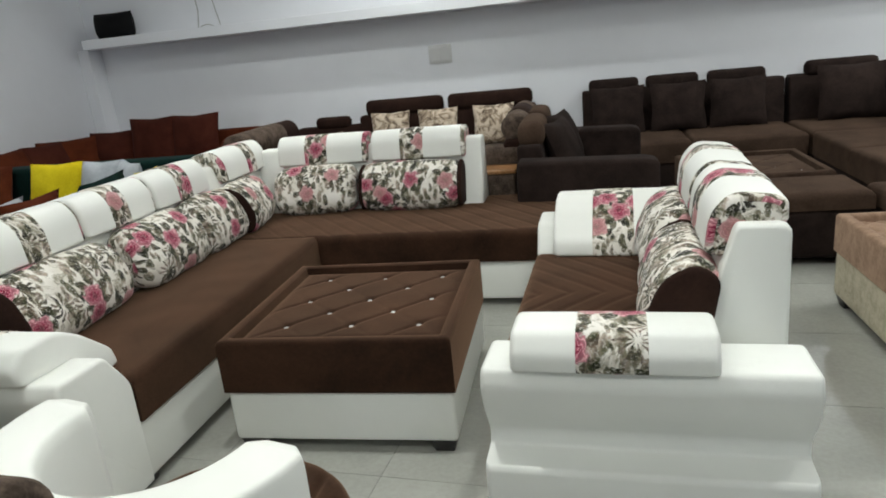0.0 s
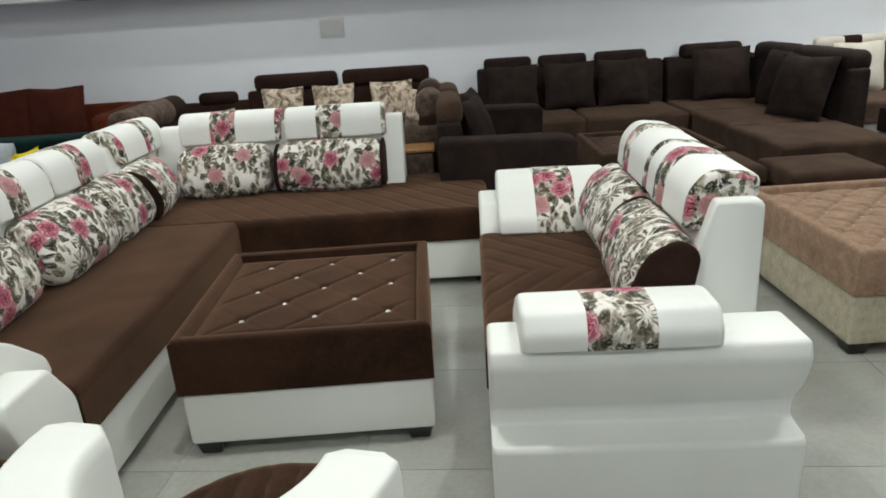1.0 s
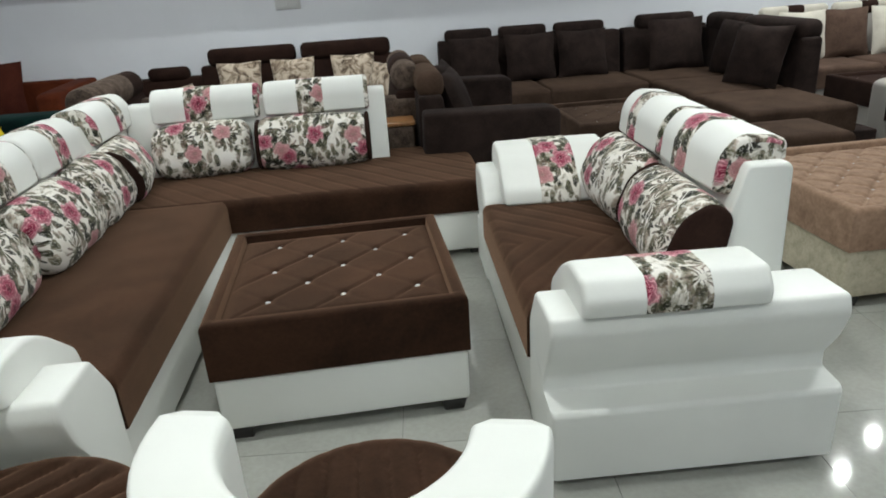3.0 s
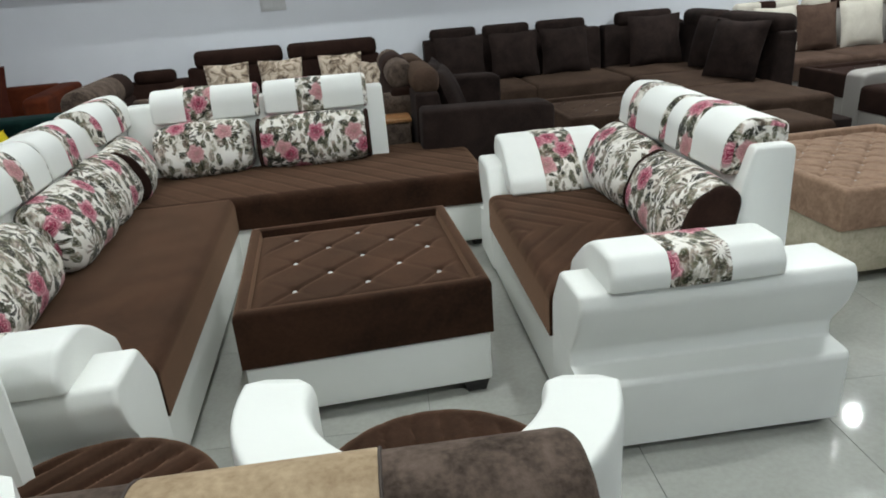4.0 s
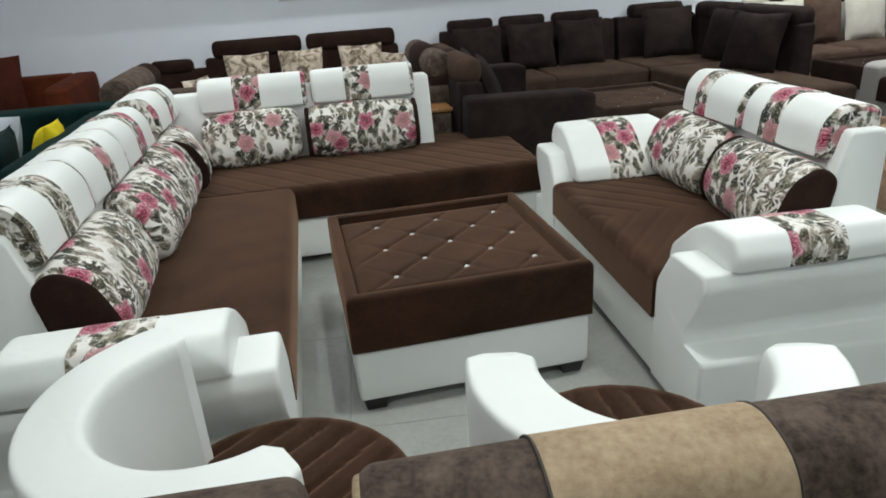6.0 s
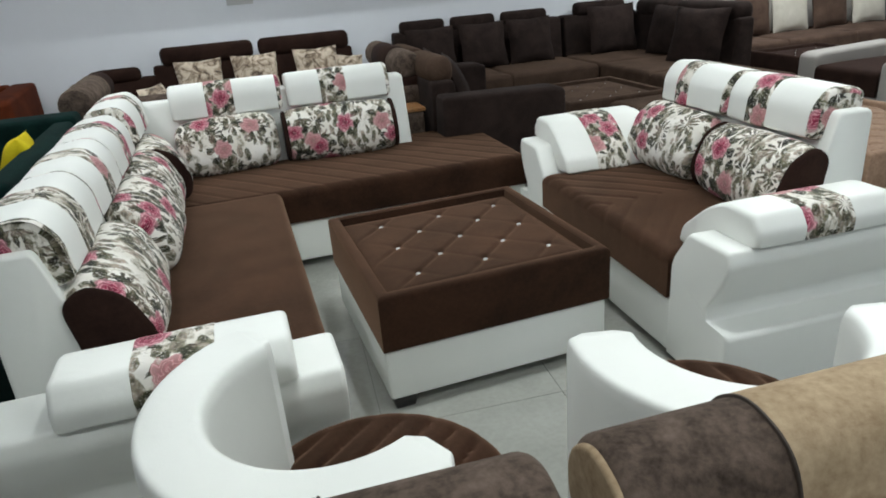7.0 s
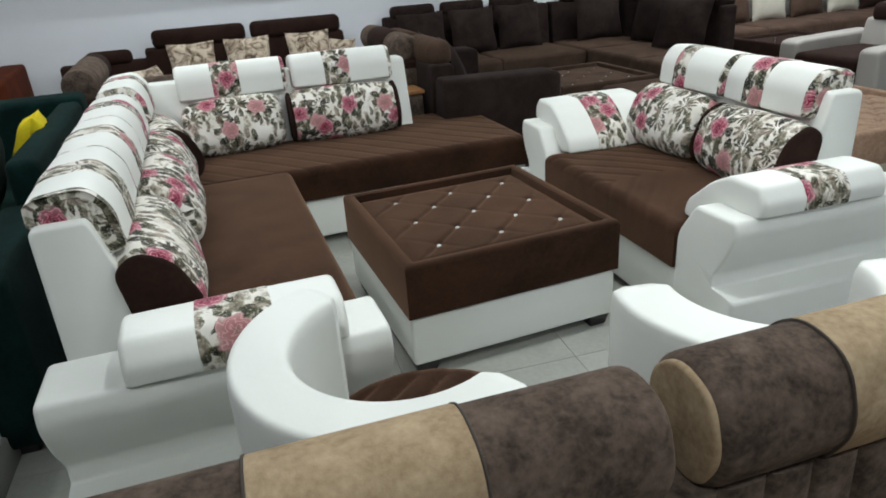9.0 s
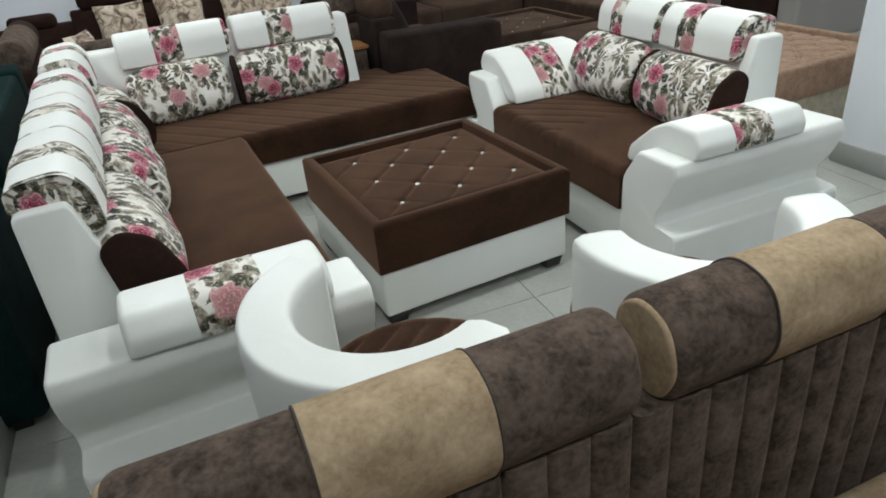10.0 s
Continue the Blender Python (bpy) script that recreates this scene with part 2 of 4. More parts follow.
def paint(name, base, rough=0.6):
    m, nt, p = mat(name, rough, 0, 0.3)
    v = coords(nt, False)
    c = ramp(nt, noise_tex(nt, v, 0.9, 5, 0.65), [(0.3, tuple(x * 0.93 for x in base)), (0.7, base)])
    nt.links.new(c, p.inputs["Base Color"])
    bump(nt, p, noise_tex(nt, v, 60, 4), 0.12, 0.003)
    return m


WALLP = paint("lilac_white_wall_paint", (0.85, 0.865, 0.91))
CEILP = paint("white_ceiling_paint", (0.74, 0.74, 0.73))
# Darker tone for the walls out of view, so they bounce less light.
DIMWALL = paint("unseen_wall_dim_taupe", (0.34, 0.32, 0.30))
TILEM, _nt, _p = mat("polished_grey_tile", 0.14, 0, 0.5)
_v = coords(_nt)
_c = ramp(_nt, noise_tex(_nt, _v, 2.2, 6, 0.6, 1.5), [(0.3, (0.35, 0.352, 0.322)), (0.7, (0.435, 0.437, 0.40))])
_c = mix(_nt, 0.25, _c, ramp(_nt, noise_tex(_nt, _v, 60, 3), [(0.35, (0.31, 0.312, 0.28)), (0.65, (0.43, 0.432, 0.395))]))
_nt.links.new(_c, _p.inputs["Base Color"])
_nt.links.new(ramp(_nt, noise_tex(_nt, _v, 5, 4), [(0.3, (0.035,) * 3), (0.75, (0.075,) * 3)]), _p.inputs["Roughness"])
GROUT = paint("grey_grout", (0.22, 0.22, 0.205), 0.9)
SKIRT = paint("grey_skirting_tile", (0.36, 0.36, 0.34), 0.3)
GLASS, _nt, _p = mat("shop_glass", 0.02)
_p.inputs["Transmission Weight"].default_value = 1.0
ALU, _nt, _p = mat("aluminium_frame", 0.35, 0, 0.5, 0.9)
_p.inputs["Base Color"].default_value = (0.6, 0.6, 0.62, 1)
GLOW, _nt, _p = mat("led_disc", 0.5)
_p.inputs["Emission Color"].default_value = (1, 0.98, 0.94, 1)
_p.inputs["Emission Strength"].default_value = 30.0
# Self-lit sheet added behind the unseen shop window.
BACKDROP, _nt, _p = mat("glowing_backdrop", 1.0)
_p.inputs["Base Color"].default_value = (0.6, 0.65, 0.7, 1)
_p.inputs["Emission Color"].default_value = (0.75, 0.85, 1.0, 1)
_p.inputs["Emission Strength"].default_value = 1.0


# ---- mesh helpers ----
def part(name, bm, material, parent=None, label="", smooth=40, at=None):
    """Links a bmesh as one mesh object under a thing or a part."""
    if at is not None:
        bm.transform(at)
    bmesh.ops.recalc_face_normals(bm, faces=bm.faces)
    for f in bm.faces:
        f.smooth = True
    for e in bm.edges:
        if len(e.link_faces) == 2 and e.calc_face_angle() > radians(smooth):
            e.smooth = False
    me = bpy.data.meshes.new(name)
    bm.to_mesh(me)
    bm.free()
    me.materials.append(material)
    ob = new(name, me)
    if parent is not None:
        ob.parent = parent
    if label:
        tagged(ob, label)
    return ob


def thing(name, m, label, category, group="", kind=""):
    ob = new(name)
    ob.matrix_world = m
    ob.empty_display_size = 0.1
    return tagged(ob, label, category, group, kind)


def fillet(pts, r, n=4):
    """A closed polygon with its corners rounded."""
    out = []
    for i, b in enumerate(pts):
        rr = r
        if len(b) == 3:
            rr = b[2]
        a, b, c = Vector(pts[i - 1][:2]), Vector(b[:2]), Vector(pts[(i + 1) % len(pts)][:2])
        u, w = a - b, c - b
        k = min(rr, u.length * 0.45, w.length * 0.45)
        p0, p1 = b + u.normalized() * k, b + w.normalized() * k
        for j in range(n + 1):
            t = j / n
            out.append(tuple(p0 * (1 - t) ** 2 + b * 2 * t * (1 - t) + p1 * t * t))
    return out


def skin(rings, closed=False):
    """A solid through rings of points, capped at both ends unless closed."""
    bm = bmesh.new()
    vs = [[bm.verts.new(p) for p in r] for r in rings]
    n = len(vs[0])
    for i in range(len(vs) if closed else len(vs) - 1):
        a, b = vs[i], vs[(i + 1) % len(vs)]
        for j in range(n):
            bm.faces.new((a[j], a[(j + 1) % n], b[(j + 1) % n], b[j]))
    if not closed:
        bm.faces.new(list(reversed(vs[0])))
        bm.faces.new(vs[-1])
    return bm


def extr(pts, x0, x1, r=0.012, steps=3, puff=0.0, mid=2, grow=0.0):
    """A profile of (y, z) drawn along x, its ends rounded by r; puff narrows it towards the ends; grow sets it proud."""
    ys, zs = [p[0] for p in pts], [p[1] for p in pts]
    cy, cz = (min(ys) + max(ys)) / 2, (min(zs) + max(zs)) / 2
    hy, hz = (max(ys) - min(ys)) / 2, (max(zs) - min(zs)) / 2
    st = [(x0 + r * (1 - math.cos(a)), r * (1 - math.sin(a))) for a in (math.pi / 2 * k / steps for k in range(steps + 1))] if r else [(x0, 0)]
    en = [(x0 + x1 - x, i) for x, i in reversed(st)]
    inner = [(st[-1][0] + (en[0][0] - st[-1][0]) * k / mid, 0) for k in range(1, mid)]
    rings = []
    for x, i in st + inner + en:
        u = abs(2 * (x - x0) / (x1 - x0) - 1)
        s = 1 - puff * u ** 4
        fy, fz = s * (1 - (i - grow) / hy), s * (1 - (i - grow) / hz)
        rings.append([(x, cy + (y - cy) * fy, cz + (z - cz) * fz) for y, z in pts])
    bm = skin(rings)
    # Cloth coordinates in metres: along x and round the profile.
    n, girth = len(pts), [0.0]
    for k in range(n):
        girth.append(girth[-1] + math.dist(pts[k], pts[(k + 1) % n]))
    uv = bm.loops.layers.uv.new("cloth")
    bm.verts.index_update()
    for f in bm.faces:
        js = [l.vert.index % n for l in f.loops]
        wrap = len(js) == 4 and max(js) - min(js) > 1
        for l, j in zip(f.loops, js):
            y, z = pts[j]
            l[uv].uv = (y, z) if len(js) > 4 else (l.vert.co.x, girth[n if wrap and j == 0 else j])
    return bm


def rbox(x0, x1, y0, y1, z0, z1, r=0.015, n=3):
    """A box with rounded edges."""
    k = min(r, (y1 - y0) * 0.4, (z1 - z0) * 0.4, (x1 - x0) * 0.4)
    return extr(fillet([(y0, z0), (y1, z0), (y1, z1), (y0, z1)], k * 1.2, n), x0, x1, k, n, 0, 1)


def field(xs, ys, zf, z0):
    """A block whose top follows zf(x, y), with walls down to z0."""
    bm = bmesh.new()
    g = [[bm.verts.new((x, y, zf(x, y))) for y in ys] for x in xs]
    for i in range(len(xs) - 1):
        for j in range(len(ys) - 1):
            bm.faces.new((g[i][j], g[i + 1][j], g[i + 1][j + 1], g[i][j + 1]))
    rim = [g[i][0] for i in range(len(xs))] + [g[-1][j] for j in range(1, len(ys))] + [g[i][-1] for i in range(len(xs) - 2, -1, -1)] + [g[0][j] for j in range(len(ys) - 2, 0, -1)]
    low = [bm.verts.new((v.co.x, v.co.y, z0)) for v in rim]
    for i in range(len(rim)):
        j = (i + 1) % len(rim)
        bm.faces.new((rim[i], low[i], low[j], rim[j]))
    bm.faces.new(list(reversed(low)))
    return bm


def steps_(a, b, fine, edge=0.04, edge_n=6):
    """Grid lines from a to b, crowded at both ends."""
    e = [edge * (k / edge_n) ** 2 for k in range(edge_n + 1)]
    n = max(2, round((b - a - 2 * edge) / fine))
    return [a + v for v in e] + [a + edge + (b - a - 2 * edge) * k / n for k in range(1, n)] + [b - v for v in reversed(e)]


def seat_block(x0, x1, y0, y1, z0, z1, groove=None, r=0.035, fine=0.012, crown=0.01, deep=0.010):
    """An upholstered seat: rounded brow, slight crown, stitched grooves given as a distance function."""
    def zf(x, y):
        d = min(x - x0, x1 - x, y - y0, y1 - y)
        z = z1 - (r - math.sqrt(max(0, r * r - (r - d) ** 2)) if d < r else 0)
        z += crown * math.sin(math.pi * (x - x0) / (x1 - x0)) * math.sin(math.pi * (y - y0) / (y1 - y0))
        z += 0.0025 * noise.noise(Vector((x * 7, y * 7, z0 * 3)))
        if groove:
            z -= deep * math.exp(-(groove(x, y) / 0.007) ** 2)
        return z
    return field(steps_(x0, x1, fine, r, 5), steps_(y0, y1, fine, r, 5), zf, z0)


def stripes(pitch, sx, sy, off=0.0):
    """Distance to the nearest of parallel stitch lines."""
    k = math.hypot(sx, sy)
    return lambda x, y: abs(((x * sx + y * sy) / k + off) % pitch - pitch / 2)


def chevron(pitch, ymid):
    return lambda x, y: abs((x * 0.75 + abs(y - ymid) * 0.66) % pitch - pitch / 2)


def lathe(prof, n=48):
    """A solid of revolution from (r, z) pairs, bottom to top."""
    rings = []
    bm = bmesh.new()
    for r, z in prof:
        rings.append([bm.verts.new((r * math.cos(2 * math.pi * k / n), r * math.sin(2 * math.pi * k / n), z)) for k in range(n)])
    for a, b in zip(rings, rings[1:]):
        for k in range(n):
            bm.faces.new((a[k], a[(k + 1) % n], b[(k + 1) % n], b[k]))
    bm.faces.new(list(reversed(rings[0])))
    bm.faces.new(rings[-1])
    return bm


def pillow(w, h, d, ears=0.04, n=14):
    """A stuffed scatter cushion, upright in the xz plane, its corners drawn out."""
    bm = bmesh.new()
    def side(s):
        g = []
        for i in range(n + 1):
            row = []
            for j in range(n + 1):
                u, v = 2 * i / n - 1, 2 * j / n - 1
                t = (max(0, 1 - u * u) * max(0, 1 - v * v)) ** 0.42
                pull = 1 - ears * 2 * ((1 - abs(u)) * abs(v) ** 2 + 0)
                pull2 = 1 - ears * 2 * ((1 - abs(v)) * abs(u) ** 2 + 0)
                wob = 0.012 * noise.noise(Vector((u * 1.7 + s, v * 1.7, w * 9)))
                row.append(bm.verts.new((u * w / 2 * pull2, s * (t * d / 2 + wob * t), h / 2 + v * h / 2 * pull)))
            g.append(row)
        for i in range(n):
            for j in range(n):
                bm.faces.new((g[i][j], g[i + 1][j], g[i + 1][j + 1], g[i][j + 1]))
    side(1), side(-1)
    bmesh.ops.remove_doubles(bm, verts=bm.verts, dist=0.0004)
    return bm


def foot(x, y, h, s=0.06):
    bm = rbox(x - s / 2, x + s / 2, y - s / 2, y + s / 2, 0.0, h, 0.004, 1)
    for v in bm.verts:
        if v.co.z < h / 2:
            v.co.x += (x - v.co.x) * 0.2
            v.co.y += (y - v.co.y) * 0.2
    return bm


def turn(x, y, deg, z=0.0):
    return pose(x, y, z, 0, 0, deg)


def flat(name, u0, u1, v0, v1, z0, z1, material, label, category, kind="structure"):
    """A plain block of the building, in the room's own axes."""
    ob = part(name, rbox(u0, u1, v0, v1, z0, z1, 0.003, 1), material)
    ob.matrix_world = ROOM
    return tagged(ob, label, category, "", kind)


# ---- the building ----
T = 0.2
floor = tagged(flat("floor", WALL_U - T, RIGHT_U + T, FRONT_V - T, WALL_V + T, -0.12, -0.003, GROUT, "polished pale grey square tiles with thin dark joints", "floor"))
flat("ceiling", WALL_U - T, RIGHT_U + T, FRONT_V - T, WALL_V + T, CEIL, CEIL + 0.15, CEILP, "plain white painted showroom ceiling with round downlights", "ceiling")
flat("wall_north", WALL_U - T, RIGHT_U + T, WALL_V, WALL_V + T, -0.003, CEIL, WALLP, "lilac-white painted plaster wall behind the sofas", "wall")
flat("wall_west", WALL_U - T, WALL_U, FRONT_V, WALL_V, -0.003, CEIL, WALLP, "lilac-white painted plaster side wall", "wall")
# Unseen walls from here on are darkened to hold back fill light.
flat("wall_east", RIGHT_U, RIGHT_U + T, FRONT_V, WALL_V, -0.003, CEIL, DIMWALL, "unseen plaster side wall, darkened to taupe to cut bounced light", "wall")
# Assumed shop front, out of view: a low sill wall, piers and a lintel round the glass.
flat("wall_south_west", WALL_U - T, 2.0, FRONT_V - T, FRONT_V, -0.003, CEIL, DIMWALL, "unseen pier beside the shop window, darkened to taupe to cut bounced light", "wall")
flat("wall_south_east", 8.5, RIGHT_U + T, FRONT_V - T, FRONT_V, -0.003, CEIL, DIMWALL, "unseen pier beside the shop window, darkened to taupe to cut bounced light", "wall")
flat("wall_south_lintel", 2.0, 8.5, FRONT_V - T, FRONT_V, 2.65, CEIL, DIMWALL, "unseen lintel over the shop window, darkened to taupe to cut bounced light", "wall")
win = tagged(thing("window_1", ROOM, "assumed wide shop window with aluminium frame, out of view", "window", "", "structure"))
for k in range(5):
    part("window_frame", rbox(2.0 + 1.6 * k, 2.1 + 1.6 * k, FRONT_V - 0.15, FRONT_V - 0.08, 0.0, 2.65, 0.005, 1), ALU, win)
for k in range(4):
    g = part("pane", rbox(2.105 + 1.6 * k, 3.595 + 1.6 * k, FRONT_V - 0.12, FRONT_V - 0.11, 0.0, 2.65, 0.001, 1), GLASS, win)
    g.visible_shadow = False
bd = tagged(part("backdrop", rbox(-14, 16, FRONT_V - 9, FRONT_V - 8.9, -0.1, 7, 0.01, 1), BACKDROP), "glowing pale backdrop added outside the unseen shop window", "backdrop", "", "structure")
bd.matrix_world = ROOM

# The concrete ledge that runs along the back wall.
flat("wall_shelf", WALL_U + 0.20, RIGHT_U, WALL_V - 0.36, WALL_V, 1.60, 1.69, WALLP, "long white plastered ledge running along the wall", "shelf")
flat("wall_column", WALL_U, WALL_U + 0.13, WALL_V - 0.2, WALL_V, -0.003, 1.60, WALLP, "boxed-in white pipe casing in the corner", "column")
flat("baseboard", WALL_U + 0.001, RIGHT_U, WALL_V - 0.012, WALL_V, 0, 0.1, SKIRT, "grey tile skirting along the wall", "baseboard")


def pillar(x0, x1, y0, y1):
    m = pose(x0, y0, 0, 0, 0, -4)
    p = thing("pillar", m, "square white painted pillar with grey tile skirting", "pillar", "", "structure")
    part("shaft", rbox(0, x1 - x0, 0, y1 - y0, -0.003, CEIL, 0.012, 2), WALLP, p)
    part("skirting", rbox(-0.014, x1 - x0 + 0.014, -0.014, y1 - y0 + 0.014, 0, 0.11, 0.004, 1), SKIRT, p, "grey tile skirting")


pillar(2.065, 2.525, -0.80, -0.34)
pillar(-2.11, -1.67, -0.72, -0.20)

# Fittings for the three located downlights and the nine added fill lights.
for k, (x, y) in enumerate(DOWNLIGHTS_AND_FILL):
    d = thing("downlight_or_fill", pose(x, y, CEIL), "small round white recessed ceiling downlight, lit, most of them added as fill", "light", "ceiling downlights")
    part("trim_ring", lathe([(0.075, -0.012), (0.08, -0.006), (0.08, 0.0)], 32), PLASTIC, d)
    part("led_disc", lathe([(0.037, -0.016), (0.037, -0.0125)], 24), GLOW, d)

sock = thing("wall_socket", ROOM @ pose(-0.46, WALL_V - 0.001, 1.235), "white plastic wall switch plate with sockets", "socket")
part("plate", rbox(-0.11, 0.11, -0.012, 0, -0.085, 0.085, 0.006, 2), PLASTIC, sock)
for k in range(2):
    part("outlet", rbox(-0.09 + 0.095 * k, -0.01 + 0.095 * k, -0.016, -0.0125, -0.06, 0.06, 0.003, 1), PLASTIC, sock)
bag = tagged(part("bag", pillow(0.42, 0.24, 0.26, 0.02), RUBBER), "crumpled black nylon bag lying on the ledge", "bag")
bag.matrix_world = ROOM @ pose(WALL_U + 0.48, WALL_V - 0.18, 1.69)
wire = bpy.data.curves.new("hanging_wire", "CURVE")
wire.dimensions, wire.bevel_depth = "3D", 0.0038
for x0 in (0, 0.22):
    sp = wire.splines.new("POLY")
    sp.points.add(8)
    for k, pt in enumerate(sp.points):
        pt.co = (x0 + 0.03 * math.sin(k * 1.3 + x0 * 9), -0.008, 0.012 + 0.16 * k, 1)
sp = wire.splines.new("POLY")
sp.points.add(5)
for k, pt in enumerate(sp.points):
    pt.co = (0.02 + 0.2 * k / 5, -0.03, 0.012 + 0.03 * math.sin(k * 0.7), 1)
wire.materials.append(SKIRT)
wr = tagged(new("hanging_wire", wire), "loose grey wires hanging on the wall above the ledge", "wire")
wr.matrix_world = ROOM @ pose(WALL_U + 1.28, WALL_V, 1.69)

# ---- the floral corner group ----
BACK = fillet([(0.535, 0.03), (0.535, 0.40), (0.635, 0.765, 0.02), (0.645, 0.782), (0.775, 0.782, 0.03), (0.785, 0.03)], 0.012)
ROLL = fillet([(0.566, 0.690, 0.012), (0.578, 0.800, 0.06), (0.632, 0.862, 0.05), (0.742, 0.850, 0.02), (0.776, 0.834, 0.014), (0.778, 0.776, 0.012), (0.66, 0.744, 0.02), (0.612, 0.676, 0.012)], 0.03, 5)
BOLSTER = fillet([(0.425, 0.405, 0.05), (0.392, 0.50, 0.09), (0.455, 0.645, 0.08), (0.560, 0.694, 0.05), (0.63, 0.645, 0.05), (0.59, 0.405, 0.03)], 0.05, 5)
ARM = fillet([(0, 0.03, 0.004), (0, 0.385, 0.03), (0.085, 0.510, 0.02), (0.274, 0.515, 0.014), (0.289, 0.468, 0.016), (0.262, 0.39, 0.06), (0.200, 0.30, 0.05), (0.206, 0.256, 0.010), (0.298, 0.250, 0.006), (0.307, 0.238, 0.008), (0.303, 0.03, 0.004)], 0.02, 4)
PAD = fillet([(-0.088, 0.405, 0.015), (-0.074, 0.465, 0.03), (0.045, 0.568, 0.03), (0.130, 0.613, 0.03), (0.264, 0.614, 0.018), (0.300, 0.562, 0.018), (0.296, 0.518, 0.008), (0.10, 0.514, 0.01), (0.0, 0.398, 0.01)], 0.03, 4)
SWAP = Matrix(((0, 1, 0, 0), (1, 0, 0, 0), (0, 0, 1, 0), (0, 0, 0, 1)))


def roll_head(sofa, at, x0, x1, bands, white=WHITE, band=BANDS, label="white padded headrest with floral bands"):
    """A padded headrest draped over the back, with printed bands round it."""
    h = part("headrest", extr(ROLL, x0, x1, 0.020, 4, 0.022, 8), white, sofa, label, 40, at)
    for a, b in bands:
        cap = 0.02 if a < 0 or b > 1 else 0.004
        part("floral_band", extr(ROLL, x0 + a * (x1 - x0), x0 + b * (x1 - x0), cap, 3, 0, 2, 0.0025 - (0.004 if cap > 0.01 else 0)), band, h, "", 40, at.copy())
    return h


def arm_rest(sofa, at, depth=0.785, back=0.0):
    """The stepped white armrest with its draped pad; at maps depth, outward, up."""
    part("armrest", extr(ARM, -0.006, depth, 0.014, 3), WHITE, sofa, "stepped white leatherette armrest", 40, at)
    pad = part("arm_pad", extr(PAD, 0.075 + back, 0.565 + back, 0.018, 4, 0.01, 4), WHITE, sofa, "white armrest pad with a floral band", 40, at)
    part("floral_band", extr(PAD, 0.235 + back, 0.405 + back, 0.004, 2, 0, 2, 0.0025), BANDS, pad, "", 40, at.copy())


def back_cushion(m, x0, x1, label, tilt=0.0, ends=(0, 1)):
    """A loose bolster cushion of printed cloth with brown ends."""
    w = x1 - x0
    bm = extr(BOLSTER, 0, w, 0.05, 6, 0.16, 16)
    for v in bm.verts:
        v.co.z += 0.010 * noise.noise(Vector((v.co.x * 6 + x0 * 5, v.co.y * 6, v.co.z * 6)))
        v.co.y += 0.014 * noise.noise(Vector((v.co.x * 5 + 3, v.co.z * 6, x0 * 7)))
    c = tagged(part("back_cushion", bm, FLORAL), label, "cushion", "floral back cushions")
    c.matrix_world = m @ pose(x0, 0, 0) @ pose(0, 0, 0.004, 0, 0, tilt)
    for a, b in [((-0.002, 0.022), (w - 0.022, w + 0.002))[e] for e in ends]:
        part("end_panel", extr(BOLSTER, a, b, 0.012, 3, 0, 1, -0.013), CHOCO, c, "dark brown cloth end panel")
    return c


# Corner sofa: the left run, the back run and an open chaise end.
LM = turn(-0.587, -0.606, -2)
ls = thing("corner_sofa", LM, "white leatherette corner sofa with brown suede seats and floral headrests", "sofa")
LEFT, REAR = turn(0, 0, 90), turn(0, 1.585, 0)
part("base", rbox(-0.775, -0.004, -0.02, 1.56, 0.040, 0.245, 0.012), WHITE, ls, "white leatherette plinth")
part("base", rbox(-0.775, 1.257, 1.548, 2.365, 0.040, 0.243, 0.012), WHITE, ls, "white leatherette plinth")
part("seat", seat_block(-0.60, 0.008, 0.0, 1.585, 0.246, 0.402, None, 0.035, 0.03), BROWN, ls, "brown suede seat cushion")
part("seat", seat_block(-0.60, 1.266, 1.535, 2.375, 0.246, 0.404, stripes(0.105, 1.0, 0.9), 0.04, 0.009, 0.012, 0.0045), BROWN, ls, "brown suede chaise seat with slanting stitch lines")
part("backrest", extr(BACK, 0.100, 2.37, 0.012), WHITE, ls, "white leatherette backrest", 40, LEFT.copy())
part("backrest", extr(BACK, -0.60, 0.807, 0.012), WHITE, ls, "white leatherette backrest", 40, REAR.copy())
arm_rest(ls, Matrix.Diagonal((-1, -1, 1.015, 1)), 0.77, 0.02)
HB = [(0.32, 0.57), (0.93, 1.005)]
for x0, x1, bands in ((0.135, 0.612, [(-0.006, 0.022), (0.36, 0.60), (0.94, 1.005)]), (0.622, 1.092, [(0.36, 0.60), (0.93, 1.005)]),
                      (1.102, 1.575, [(0.38, 0.63)]), (1.735, 2.265, [(-0.006, 0.16), (0.52, 0.72)])):
    roll_head(ls, LEFT, x0, x1, bands)
roll_head(ls, REAR, -0.45, 0.118, HB)
roll_head(ls, REAR, 0.15, 0.715, HB)
for x, y in ((-0.06, 0.03), (-0.7, 0.03), (-0.7, 1.3), (-0.06, 1.62), (1.2, 1.62), (1.2, 2.27), (-0.7, 2.27)):
    part("foot", foot(x, y, 0.058, 0.075), BLACK, ls, "black wooden foot")
for x0, x1, tilt, ends in ((0.095, 0.690, 1.5, (0,)), (0.705, 1.215, -2, ()), (1.232, 1.700, 1, ())):
    back_cushion(LM @ LEFT, x0, x1, "pink rose print bolster cushion on the corner sofa", tilt, ends)
back_cushion(LM @ LEFT @ pose(0.09, -0.035, 0), 1.615, 2.065, "pink rose print bolster cushion turned across the sofa corner", 11, (0,))
back_cushion(LM @ REAR, -0.445, 0.070, "pink rose print bolster cushion leaning on the sofa back", 0.6, ())
